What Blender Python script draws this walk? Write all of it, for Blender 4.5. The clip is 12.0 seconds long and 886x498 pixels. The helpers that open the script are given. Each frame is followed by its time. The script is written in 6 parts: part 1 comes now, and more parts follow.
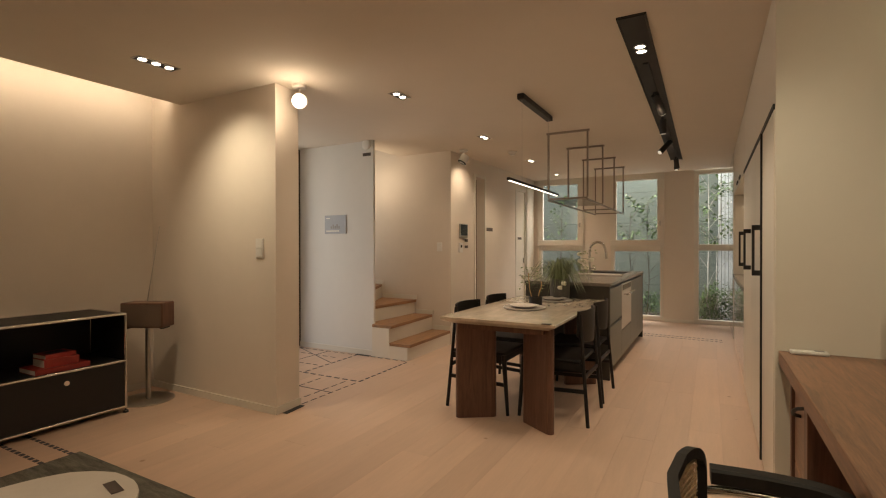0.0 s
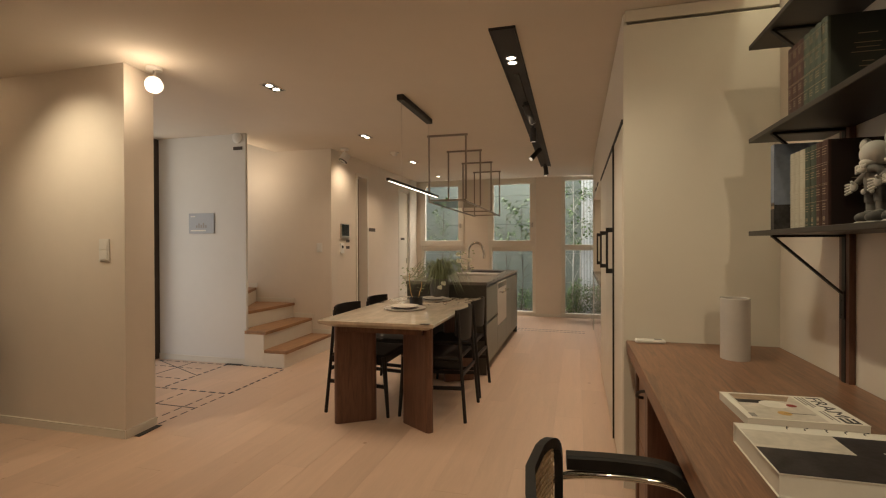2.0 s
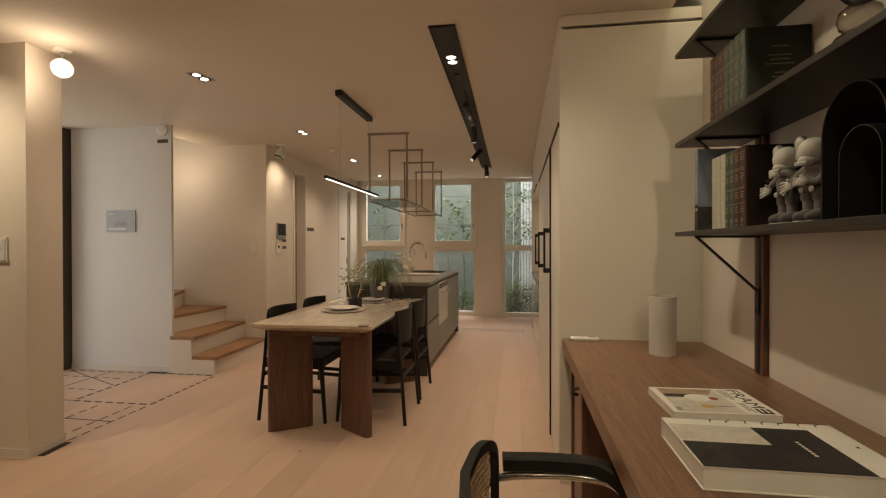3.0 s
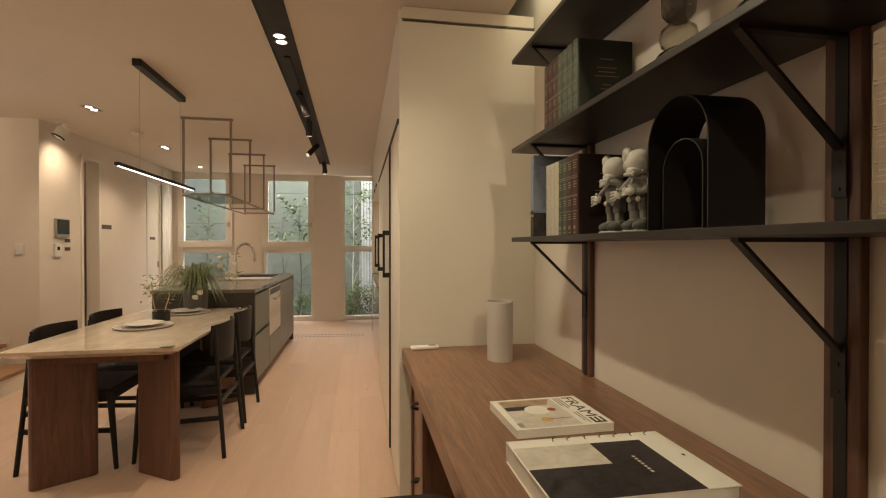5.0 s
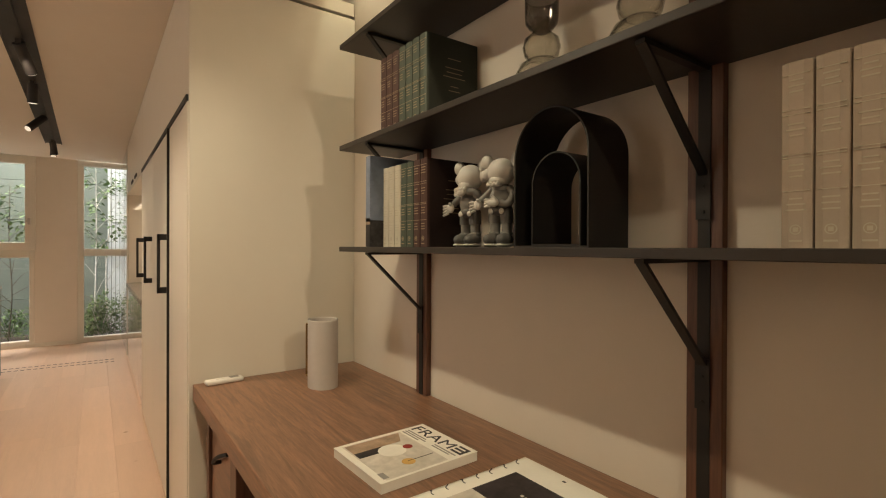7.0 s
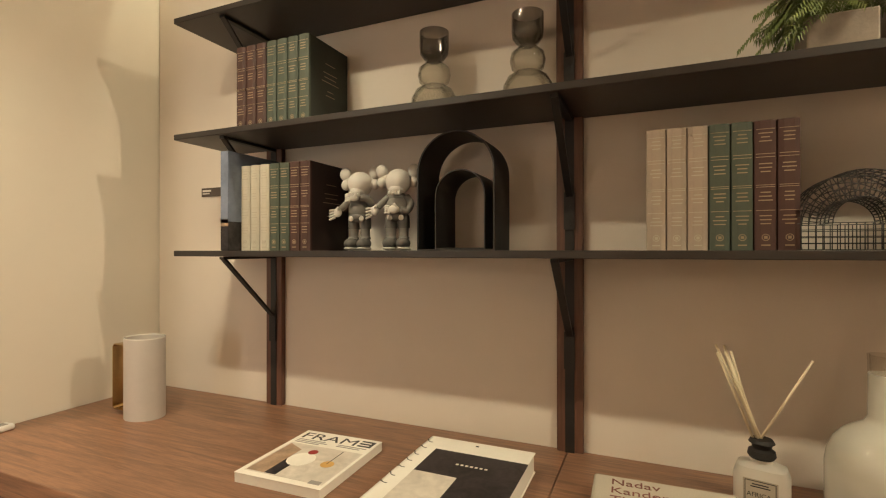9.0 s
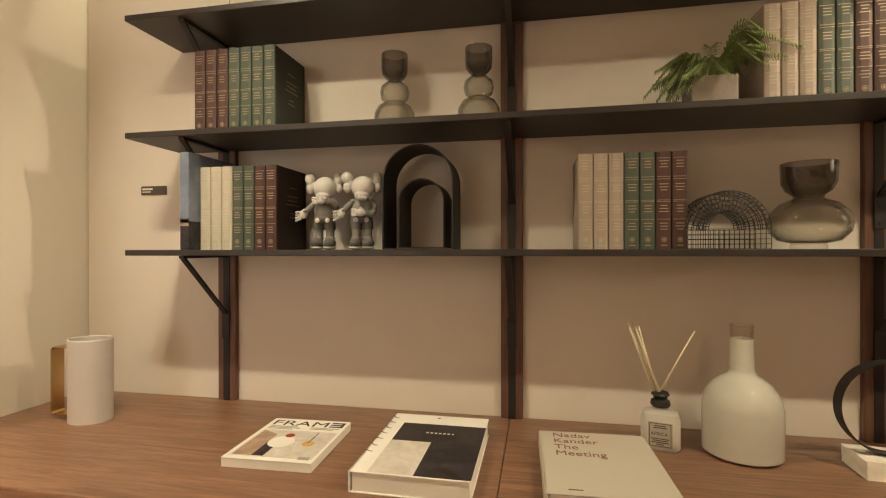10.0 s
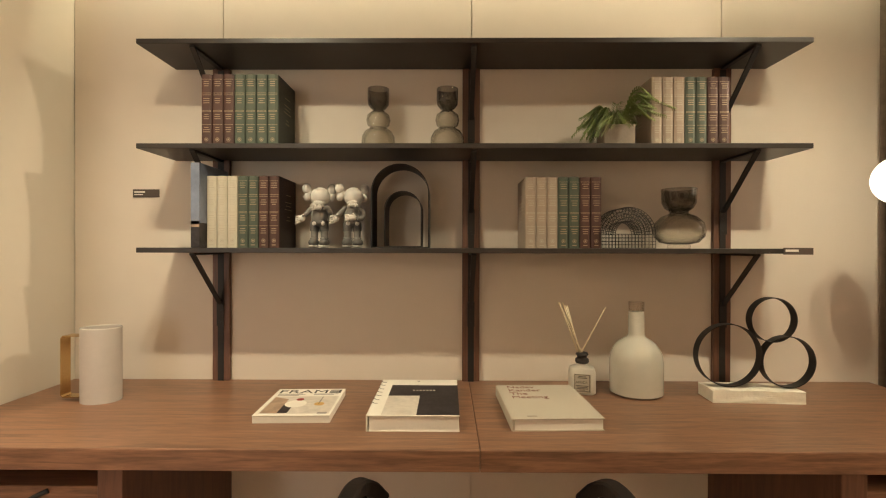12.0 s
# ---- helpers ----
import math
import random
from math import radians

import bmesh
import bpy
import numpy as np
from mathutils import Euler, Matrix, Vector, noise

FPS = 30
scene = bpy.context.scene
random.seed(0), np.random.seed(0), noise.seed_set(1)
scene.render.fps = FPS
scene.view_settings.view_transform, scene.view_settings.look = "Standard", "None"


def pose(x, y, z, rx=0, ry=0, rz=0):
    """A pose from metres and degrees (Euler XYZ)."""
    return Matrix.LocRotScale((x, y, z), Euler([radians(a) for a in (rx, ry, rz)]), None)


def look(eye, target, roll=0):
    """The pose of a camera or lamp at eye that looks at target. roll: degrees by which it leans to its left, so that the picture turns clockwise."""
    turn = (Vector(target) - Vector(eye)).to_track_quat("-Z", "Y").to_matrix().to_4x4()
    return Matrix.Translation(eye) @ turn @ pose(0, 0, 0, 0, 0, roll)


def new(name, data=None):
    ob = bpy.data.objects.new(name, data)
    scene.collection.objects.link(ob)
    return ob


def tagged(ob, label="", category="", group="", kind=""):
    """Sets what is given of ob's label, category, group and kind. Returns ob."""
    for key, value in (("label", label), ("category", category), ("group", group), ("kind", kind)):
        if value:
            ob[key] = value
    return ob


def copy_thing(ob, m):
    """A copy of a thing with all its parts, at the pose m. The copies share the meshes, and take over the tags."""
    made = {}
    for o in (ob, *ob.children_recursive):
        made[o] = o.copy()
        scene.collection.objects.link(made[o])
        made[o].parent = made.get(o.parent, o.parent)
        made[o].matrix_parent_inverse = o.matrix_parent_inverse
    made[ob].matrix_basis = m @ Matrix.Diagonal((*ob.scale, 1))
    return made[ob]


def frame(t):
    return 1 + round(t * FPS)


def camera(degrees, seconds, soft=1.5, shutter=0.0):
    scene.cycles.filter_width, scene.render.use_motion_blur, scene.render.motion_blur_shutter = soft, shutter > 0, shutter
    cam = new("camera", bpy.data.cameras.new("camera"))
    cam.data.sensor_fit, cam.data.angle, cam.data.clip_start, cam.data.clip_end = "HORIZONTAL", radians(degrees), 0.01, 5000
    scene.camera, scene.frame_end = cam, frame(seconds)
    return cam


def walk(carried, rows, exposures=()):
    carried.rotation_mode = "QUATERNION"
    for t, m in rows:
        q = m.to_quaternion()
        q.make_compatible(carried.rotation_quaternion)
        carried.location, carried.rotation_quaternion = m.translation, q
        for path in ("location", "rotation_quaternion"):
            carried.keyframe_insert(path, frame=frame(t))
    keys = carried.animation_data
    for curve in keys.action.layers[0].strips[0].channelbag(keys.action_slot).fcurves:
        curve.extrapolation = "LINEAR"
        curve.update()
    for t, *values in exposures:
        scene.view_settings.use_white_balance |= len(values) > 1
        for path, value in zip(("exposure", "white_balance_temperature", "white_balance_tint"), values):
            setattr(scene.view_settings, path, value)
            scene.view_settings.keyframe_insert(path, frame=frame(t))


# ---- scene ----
cam = camera(85.1, 12.0, 1.15)
PATH = [
    (0, (0.085, 0.104, 1.25), (-0.885, 1.853, 1.238), -0.1),
    (0.5, (0.101, 0.113, 1.255), (-0.743, 1.926, 1.243), -0.1),
    (1, (0.107, 0.12, 1.255), (-0.617, 1.984, 1.242), -0.2),
    (1.5, (0.112, 0.131, 1.255), (-0.513, 2.031, 1.242), -0.2),
    (2, (0.113, 0.147, 1.256), (-0.421, 2.074, 1.243), -0.2),
    (2.5, (0.119, 0.17, 1.256), (-0.315, 2.122, 1.243), -0.1),
    (3, (0.123, 0.192, 1.253), (-0.18, 2.169, 1.241), -0.1),
    (5, (0.146, 0.402, 1.277), (0.491, 2.372, 1.262), 0.0),
    (5.5, (0.175, 0.49, 1.288), (0.72, 2.415, 1.273), 0.0),
    (6, (0.172, 0.563, 1.301), (0.944, 2.407, 1.285), 0.0),
    (6.5, (0.12, 0.634, 1.316), (1.097, 2.378, 1.303), 0.2),
    (7, (0.05, 0.681, 1.31), (1.218, 2.305, 1.302), 0.2),
    (7.5, (-0.008, 0.715, 1.311), (1.338, 2.194, 1.305), 0.2),
    (9.5, (-0.417, 1.027, 1.311), (1.503, 1.585, 1.313), -0.1),
    (10, (-0.531, 1.071, 1.313), (1.431, 1.457, 1.311), -0.1),
    (10.5, (-0.64, 1.096, 1.307), (1.34, 1.38, 1.31), -0.2),
    (11, (-0.734, 1.141, 1.314), (1.258, 1.321, 1.306), 0.0),
    (11.5, (-0.821, 1.187, 1.303), (1.176, 1.298, 1.3), -0.0),
    (12, (-0.935, 1.249, 1.312), (1.065, 1.267, 1.306), 0.1),
]
walk(cam, [(t, look(eye, target, roll)) for t, eye, target, roll in PATH], [(0.0, 0.68), (3.0, 0.62), (5.0, 1.02), (6.5, 1.10), (7.5, 1.25), (9.5, 1.70), (12.0, 1.73)])

# ---- world, lamps ----
WARM, COOL = (1.0, 0.77, 0.53), (1.0, 0.96, 0.86)
world = bpy.data.worlds.new("world")
scene.world = world
world.use_nodes = True
wn = world.node_tree
sky = wn.nodes.new("ShaderNodeTexSky")
sky.sky_type, sky.sun_disc = "NISHITA", False
sky.sun_elevation, sky.sun_rotation = radians(48), radians(256)
wn.nodes["Background"].inputs["Strength"].default_value = 0.11
wn.links.new(sky.outputs[0], wn.nodes["Background"].inputs[0])


def lamp(name, kind, m, energy, color, size=0.05, size_y=None, angle=90, blend=0.6):
    data = bpy.data.lights.new(name, kind)
    data.energy, data.color = energy, color
    if kind == "AREA":
        data.shape, data.size, data.size_y = "RECTANGLE", size, size_y or size
    elif kind == "SPOT":
        data.spot_size, data.spot_blend, data.shadow_soft_size = radians(angle), blend, size
    elif kind == "SUN":
        data.angle = radians(size)
    else:
        data.shadow_soft_size = size
    ob = new(name, data)
    ob.matrix_world = m
    return ob


CEIL = 2.46
lamp("sun", "SUN", look((-12, -3, 14), (0, 0, 0)), 4.5, (1.0, 0.96, 0.90), 15)
# recessed downlights: living, four along the kitchen aisle; plus added living-room fill
lamp("downlight_or_fill_lamp", "SPOT", look((-3.12, 2.0, CEIL - 0.012), (-3.05, 2.63, 1.35)), 33, (1.0, 0.82, 0.56), 0.03, angle=100, blend=1.0)
# the first three are unseen fill lamps added to brighten the living room
for x, y, e, a in ((-1.7, -0.3, 15, 150), (-1.7, -1.8, 12, 150), (-3.1, 0.3, 12, 140), (-2.10, 3.33, 22, 125), (-2.12, 5.03, 24, 125), (-2.15, 6.72, 24, 125), (-2.2, 8.2, 18, 125)):
    lamp("downlight_or_fill_lamp", "SPOT", look((x, y, CEIL - 0.012), (x, y + 0.001, 0)), e, WARM if y > 1 else (1.0, 0.745, 0.51), 0.03, angle=a, blend=0.8)
lamp("downlight_or_fill_lamp", "SPOT", look((0.63, -0.95, CEIL - 0.012), (0.62, 2.79, 1.25)), 52, (1.0, 0.80, 0.54), 0.025, angle=62, blend=1.0)
# swivel spots on the ceiling by the wall ends
lamp("swivel_lamp", "POINT", pose(-2.53, 2.60, 2.25), 2.1, WARM, 0.05)
lamp("swivel_lamp", "SPOT", look((-2.52, 5.68, 2.38), (-2.80, 5.86, 1.3)), 11, WARM, 0.03, angle=120, blend=1.0)
# black track over the aisle
for y, ty in ((3.05, 3.1), (4.25, 4.9), (5.3, 5.3), (6.6, 6.0)):
    lamp("track_lamp", "SPOT", look((-0.28, y, CEIL - 0.10), (-0.3, ty, 0)), 24, WARM, 0.03, angle=105, blend=0.8)
# two twin downlights in front of the desk wall
for y, aim in ((2.113, 1.88), (1.945, 1.72), (0.046, 0.32), (-0.119, 0.15)):
    lamp("desk_lamp", "SPOT", look((0.078, y, CEIL - 0.012), (0.42, aim, 0.0)), 12.0, (1.0, 0.875, 0.60), 0.022, angle=140, blend=1.0)
# light coves along the living wall and above the desk shelves
lamp("cove_lamp", "AREA", look((-4.0, 0.0, 2.56), (-4.4, 0.0, 2.45)), 8.5, WARM, 5.2, 0.05)
lamp("cove_lamp", "AREA", look((0.93, 1.1, 2.62), (1.08, 1.1, 2.50)), 3.2, (1.0, 0.93, 0.63), 3.2, 0.05)
# stair head, entrance doorway, added sky fill outside the windows, bathroom and niche
lamp("stair_lamp", "POINT", pose(-3.80, 5.05, 2.12), 3.6, WARM, 0.08)
lamp("entrance_daylight", "AREA", look((-5.25, 3.75, 1.4), (-3.5, 3.9, 1.3)), 11, COOL, 1.1, 2.0)
# area lamp added out of view outdoors, boosting sky light through the windows
lamp("window_sky_fill", "AREA", look((-1.1, 9.75, 3.3), (-1.1, 7.3, 0.2)), 75, (1.0, 0.96, 0.87), 3.2, 0.7)
lamp("bath_lamp", "POINT", pose(-3.3, 6.5, 2.2), 1.6, WARM, 0.06)
lamp("niche_lamp", "AREA", look((0.55, 6.2, 1.86), (0.7, 6.2, 0.9)), 2.5, WARM, 1.6, 0.05)

# ---- materials ----
def mat(name, base, rough=0.6, metal=0.0, vary=0.12, scale=6.0, bump=0.0, bump_scale=120.0, stretch=(1, 1, 1), coat=0.0, per=0.0, distort=0.0, spec=0.5, detail=6.0):
    """A painted, wooden, stone or metal surface: two scales of noise on the colour, fine relief, roughness that varies a little."""
    m = bpy.data.materials.new(name)
    m.use_nodes = True
    nt = m.node_tree
    N, L = nt.nodes, nt.links
    b = N["Principled BSDF"]
    b.inputs["Metallic"].default_value = metal
    b.inputs["Coat Weight"].default_value = coat
    b.inputs["Specular IOR Level"].default_value = spec
    tc, mp = N.new("ShaderNodeTexCoord"), N.new("ShaderNodeMapping")
    mp.inputs["Scale"].default_value = stretch
    L.new(tc.outputs["Object"], mp.inputs["Vector"])
    src = mp.outputs[0]
    if per:
        info, comb, add = N.new("ShaderNodeObjectInfo"), N.new("ShaderNodeCombineXYZ"), N.new("ShaderNodeVectorMath")
        mul = N.new("ShaderNodeMath")
        mul.operation = "MULTIPLY"
        mul.inputs[1].default_value = 37.0
        L.new(info.outputs["Random"], mul.inputs[0])
        for k in range(3):
            L.new(mul.outputs[0], comb.inputs[k])
        L.new(src, add.inputs[0])
        L.new(comb.outputs[0], add.inputs[1])
        src = add.outputs[0]
    n1, n2 = N.new("ShaderNodeTexNoise"), N.new("ShaderNodeTexNoise")
    n1.inputs["Scale"].default_value, n1.inputs["Detail"].default_value, n1.inputs["Distortion"].default_value = scale, detail, distort
    n2.inputs["Scale"].default_value, n2.inputs["Detail"].default_value = scale * 7.3, 4
    L.new(src, n1.inputs["Vector"])
    L.new(src, n2.inputs["Vector"])
    mix = N.new("ShaderNodeMath")
    mix.operation = "MULTIPLY_ADD"
    mix.inputs[1].default_value = 0.45
    L.new(n2.outputs[0], mix.inputs[0])
    L.new(n1.outputs[0], mix.inputs[2])
    ramp = N.new("ShaderNodeValToRGB")
    lo, hi = [c * (1 - vary) for c in base], [min(1, c * (1 + vary)) for c in base]
    ramp.color_ramp.elements[0].position, ramp.color_ramp.elements[1].position = 0.5, 0.95
    ramp.color_ramp.elements[0].color, ramp.color_ramp.elements[1].color = (*lo, 1), (*hi, 1)
    L.new(mix.outputs[0], ramp.inputs[0])
    col = ramp.outputs[0]
    if per:
        hsv, rng = N.new("ShaderNodeHueSaturation"), N.new("ShaderNodeMapRange")
        rng.inputs["To Min"].default_value, rng.inputs["To Max"].default_value = 1 - per, 1 + per
        L.new(info.outputs["Random"], rng.inputs["Value"])
        L.new(rng.outputs[0], hsv.inputs["Value"])
        L.new(col, hsv.inputs["Color"])
        col = hsv.outputs[0]
    L.new(col, b.inputs["Base Color"])
    rr = N.new("ShaderNodeMapRange")
    rr.inputs["To Min"].default_value, rr.inputs["To Max"].default_value = max(0.02, rough - 0.06), min(1, rough + 0.06)
    L.new(n1.outputs[0], rr.inputs["Value"])
    L.new(rr.outputs[0], b.inputs["Roughness"])
    if bump:
        n3, bp = N.new("ShaderNodeTexNoise"), N.new("ShaderNodeBump")
        n3.inputs["Scale"].default_value, n3.inputs["Detail"].default_value = bump_scale, 3
        bp.inputs["Strength"].default_value, bp.inputs["Distance"].default_value = bump, 0.002
        L.new(src, n3.inputs["Vector"])
        L.new(n3.outputs[0], bp.inputs["Height"])
        L.new(bp.outputs[0], b.inputs["Normal"])
    return m


def glass(name, tint=(1, 1, 1), rough=0.0, ior=1.45):
    m = bpy.data.materials.new(name)
    m.use_nodes = True
    b = m.node_tree.nodes["Principled BSDF"]
    b.inputs["Base Color"].default_value = (*tint, 1)
    b.inputs["Transmission Weight"].default_value, b.inputs["Roughness"].default_value, b.inputs["IOR"].default_value = 1, rough, ior
    return m


def glow(name, color, strength):
    m = bpy.data.materials.new(name)
    m.use_nodes = True
    b = m.node_tree.nodes["Principled BSDF"]
    b.inputs["Base Color"].default_value = (0.9, 0.9, 0.9, 1)
    b.inputs["Emission Color"].default_value, b.inputs["Emission Strength"].default_value = (*color, 1), strength
    return m


M_WALL = mat("wall_paint", (0.745, 0.674, 0.588), 0.75, vary=0.025, scale=1.3, bump=0.10, bump_scale=260)
M_WALL2 = mat("entrance_wall_paint", (0.74, 0.73, 0.70), 0.75, vary=0.02, scale=1.3, bump=0.10, bump_scale=260)
M_CEIL = mat("ceiling_paint", (0.70, 0.63, 0.54), 0.85, vary=0.02, scale=1.1, bump=0.08, bump_scale=220)
M_TRIM = mat("trim_paint", (0.74, 0.70, 0.62), 0.45, vary=0.02, scale=4)
M_LACQ = mat("matt_lacquer", (0.76, 0.71, 0.62), 0.38, vary=0.015, scale=2)
M_GLOSS = mat("gloss_lacquer", (0.72, 0.68, 0.60), 0.08, vary=0.01, scale=2, coat=0.6)
M_PLANK = mat("oak_planks", (0.585, 0.420, 0.315), 0.42, vary=0.055, scale=2.2, stretch=(7, 0.6, 1), per=0.055, bump=0.05, bump_scale=60, distort=0.5)
M_WALNUT = mat("walnut", (0.222, 0.116, 0.069), 0.38, vary=0.40, scale=2.0, stretch=(26, 1.7, 26), bump=0.06, bump_scale=40, distort=1.4, per=0.04, detail=11.0)
M_WALNUTV = mat("walnut_upright_grain", (0.135, 0.064, 0.041), 0.42, vary=0.30, scale=3.0, stretch=(9, 9, 0.75), bump=0.08, bump_scale=40, distort=1.6)
M_TREAD = mat("stair_oak", (0.33, 0.18, 0.092), 0.45, vary=0.25, scale=3.5, stretch=(8, 1, 8), distort=1.2)
M_BLACK = mat("black_powder_coat", (0.014, 0.012, 0.011), 0.55, vary=0.15, scale=8, bump=0.05, bump_scale=500)
M_SHELF = mat("dark_bronze_lacquer", (0.028, 0.023, 0.020), 0.42, vary=0.12, scale=5)
M_EBONY = mat("black_stained_wood", (0.015, 0.012, 0.011), 0.52, vary=0.25, scale=5, stretch=(4, 4, 1), spec=0.3)
M_CHROME = mat("polished_chrome", (0.72, 0.70, 0.67), 0.10, metal=1.0, vary=0.02)
M_STEEL = mat("brushed_steel", (0.50, 0.47, 0.43), 0.32, metal=1.0, vary=0.06, scale=20, stretch=(1, 1, 8))
M_BRASS = mat("brushed_brass", (0.62, 0.43, 0.20), 0.25, metal=1.0, vary=0.05, scale=20)
M_RACK = mat("taupe_metal", (0.29, 0.24, 0.20), 0.4, metal=0.3, vary=0.06)
M_ISLAND = mat("grey_green_lacquer", (0.155, 0.158, 0.132), 0.42, vary=0.05, scale=3)
M_ISLDARK = mat("dark_bronze_panel", (0.050, 0.045, 0.036), 0.4, vary=0.10, scale=4)
M_WORKTOP = mat("grey_stone_worktop", (0.17, 0.15, 0.13), 0.25, vary=0.18, scale=9, bump=0.03)
M_WHITE = mat("white_plastic", (0.78, 0.76, 0.72), 0.4, vary=0.02)
M_CERAMIC = mat("white_glazed_ceramic", (0.74, 0.71, 0.65), 0.18, vary=0.03, coat=0.3)
M_PUTTY = mat("putty_ceramic", (0.50, 0.46, 0.42), 0.5, vary=0.04, scale=9, bump=0.04, bump_scale=400)
M_STONE = mat("travertine", (0.80, 0.76, 0.65), 0.8, vary=0.06, scale=14, bump=0.9, bump_scale=70)
M_GREY = mat("grey_paint", (0.30, 0.28, 0.26), 0.5, vary=0.05)
M_LABEL = mat("brown_label", (0.075, 0.055, 0.045), 0.5, vary=0.05)
M_INK = mat("black_ink", (0.022, 0.020, 0.020), 0.5, vary=0.05)
M_TAPE = mat("floor_ink", (0.045, 0.045, 0.060), 0.55, vary=0.2, scale=30)
M_PAPER = mat("paper", (0.80, 0.77, 0.69), 0.7, vary=0.03, scale=20)
M_CREAM = mat("cream_cloth", (0.55, 0.51, 0.415), 0.7, vary=0.04, scale=30, bump=0.2, bump_scale=900)
M_BEIGE = mat("beige_linen", (0.47, 0.42, 0.34), 0.85, vary=0.08, scale=420, bump=0.3, bump_scale=700)
M_OXBLOOD = mat("oxblood_cloth", (0.072, 0.032, 0.025), 0.6, vary=0.10, scale=30, bump=0.2, bump_scale=900)
M_GREEN = mat("green_cloth", (0.070, 0.090, 0.066), 0.6, vary=0.10, scale=30, bump=0.2, bump_scale=900)
# darker copies of the two cover cloths, shade painted onto the book sides
M_GREEN_SHADE = mat("green_cloth_shaded", (0.030, 0.038, 0.028), 0.6, vary=0.12, scale=30, bump=0.2, bump_scale=900)
M_OXBLOOD_SHADE = mat("oxblood_cloth_shaded", (0.032, 0.018, 0.015), 0.6, vary=0.12, scale=30, bump=0.2, bump_scale=900)
M_NOTICE = mat("notice_print", (0.40, 0.42, 0.46), 0.45, vary=0.05, scale=9)
M_BRONZE = mat("dark_bronze_jamb", (0.055, 0.042, 0.035), 0.5, vary=0.08)
M_GILT = mat("gilt_stamp", (0.40, 0.31, 0.20), 0.4, metal=0.4, vary=0.1)
M_GILTPALE = mat("faded_gilt_stamp", (0.48, 0.43, 0.34), 0.6, vary=0.1)
M_PHOTO = mat("dark_photo_print", (0.024, 0.020, 0.022), 0.5, vary=0.9, scale=14, distort=2.0)
M_PHOTOL = mat("pale_photo_print", (0.60, 0.55, 0.48), 0.3, vary=0.16, scale=9, distort=2.0)
M_TAN = mat("tan_print", (0.36, 0.25, 0.17), 0.4, vary=0.3, scale=30)
M_ORANGE = mat("ochre_print", (0.60, 0.36, 0.10), 0.4, vary=0.1)
M_SKYP = mat("dusk_sky_print", (0.20, 0.24, 0.33), 0.35, vary=0.3, scale=6)
M_RED = mat("red_cover", (0.34, 0.035, 0.026), 0.5, vary=0.1)
M_TOYL = mat("pale_grey_vinyl", (0.60, 0.58, 0.54), 0.55, vary=0.03)
M_TOYD = mat("mid_grey_vinyl", (0.20, 0.19, 0.175), 0.55, vary=0.03)
M_CURTAIN = mat("taupe_curtain", (0.15, 0.115, 0.085), 0.9, vary=0.2, scale=30, bump=0.3, bump_scale=500)
M_SHEER = mat("cream_curtain", (0.66, 0.61, 0.52), 0.9, vary=0.05, scale=20)
M_CANE = mat("woven_cane", (0.50, 0.36, 0.22), 0.6, vary=0.25, scale=60)
M_RUG = mat("grey_woven_rug", (0.135, 0.130, 0.105), 0.95, vary=0.45, scale=5, stretch=(1, 5, 1), bump=0.8, bump_scale=220, distort=0.6)
M_RADIO = mat("taupe_speaker_cloth", (0.155, 0.105, 0.075), 0.8, vary=0.10, scale=200, bump=0.3, bump_scale=700)
M_FERN = mat("fern_leaf", (0.20, 0.26, 0.085), 0.5, vary=0.40, scale=30)
M_GRASS = mat("grass_blade", (0.165, 0.20, 0.095), 0.55, vary=0.35, scale=20)
M_LEAF = mat("garden_leaf", (0.105, 0.175, 0.05), 0.5, vary=0.45, scale=7)
M_BARK = mat("birch_bark", (0.52, 0.50, 0.46), 0.8, vary=0.35, scale=9, stretch=(1, 1, 6))
M_PETAL = mat("cream_petal", (0.74, 0.71, 0.58), 0.6, vary=0.1)
M_FENCE = mat("grey_blue_render", (0.165, 0.19, 0.162), 0.9, vary=0.10, scale=3, bump=0.3, bump_scale=60)
M_PANEL = mat("white_ribbed_panel", (0.80, 0.82, 0.82), 0.5, vary=0.05)
M_SOIL = mat("garden_soil", (0.06, 0.05, 0.035), 0.95, vary=0.4, scale=12, bump=1.0, bump_scale=40)
M_SCREEN = mat("dark_screen", (0.012, 0.014, 0.016), 0.15, vary=0.1)
M_TOWEL = mat("rose_beige_towel", (0.34, 0.22, 0.17), 0.95, vary=0.1, scale=60, bump=0.6, bump_scale=400)
M_BATH = mat("bath_wall", (0.34, 0.27, 0.21), 0.6, vary=0.08)
M_MAROON = mat("maroon_ink", (0.17, 0.045, 0.035), 0.6, vary=0.1)
# cream book cloth again, darkened and reddened to carry shade in its colour
M_CREAM_SHADE = mat("cream_cloth_shaded", (0.38, 0.31, 0.245), 0.7, vary=0.05, scale=30, bump=0.2, bump_scale=900)
M_REED = mat("pale_reed", (0.74, 0.65, 0.46), 0.6, vary=0.06, scale=30)
M_TWIG = mat("dark_twig", (0.10, 0.085, 0.06), 0.8, vary=0.3, scale=20)
E_LENSD = glow("dim_lamp_lens", (1.0, 0.86, 0.66), 0.35)
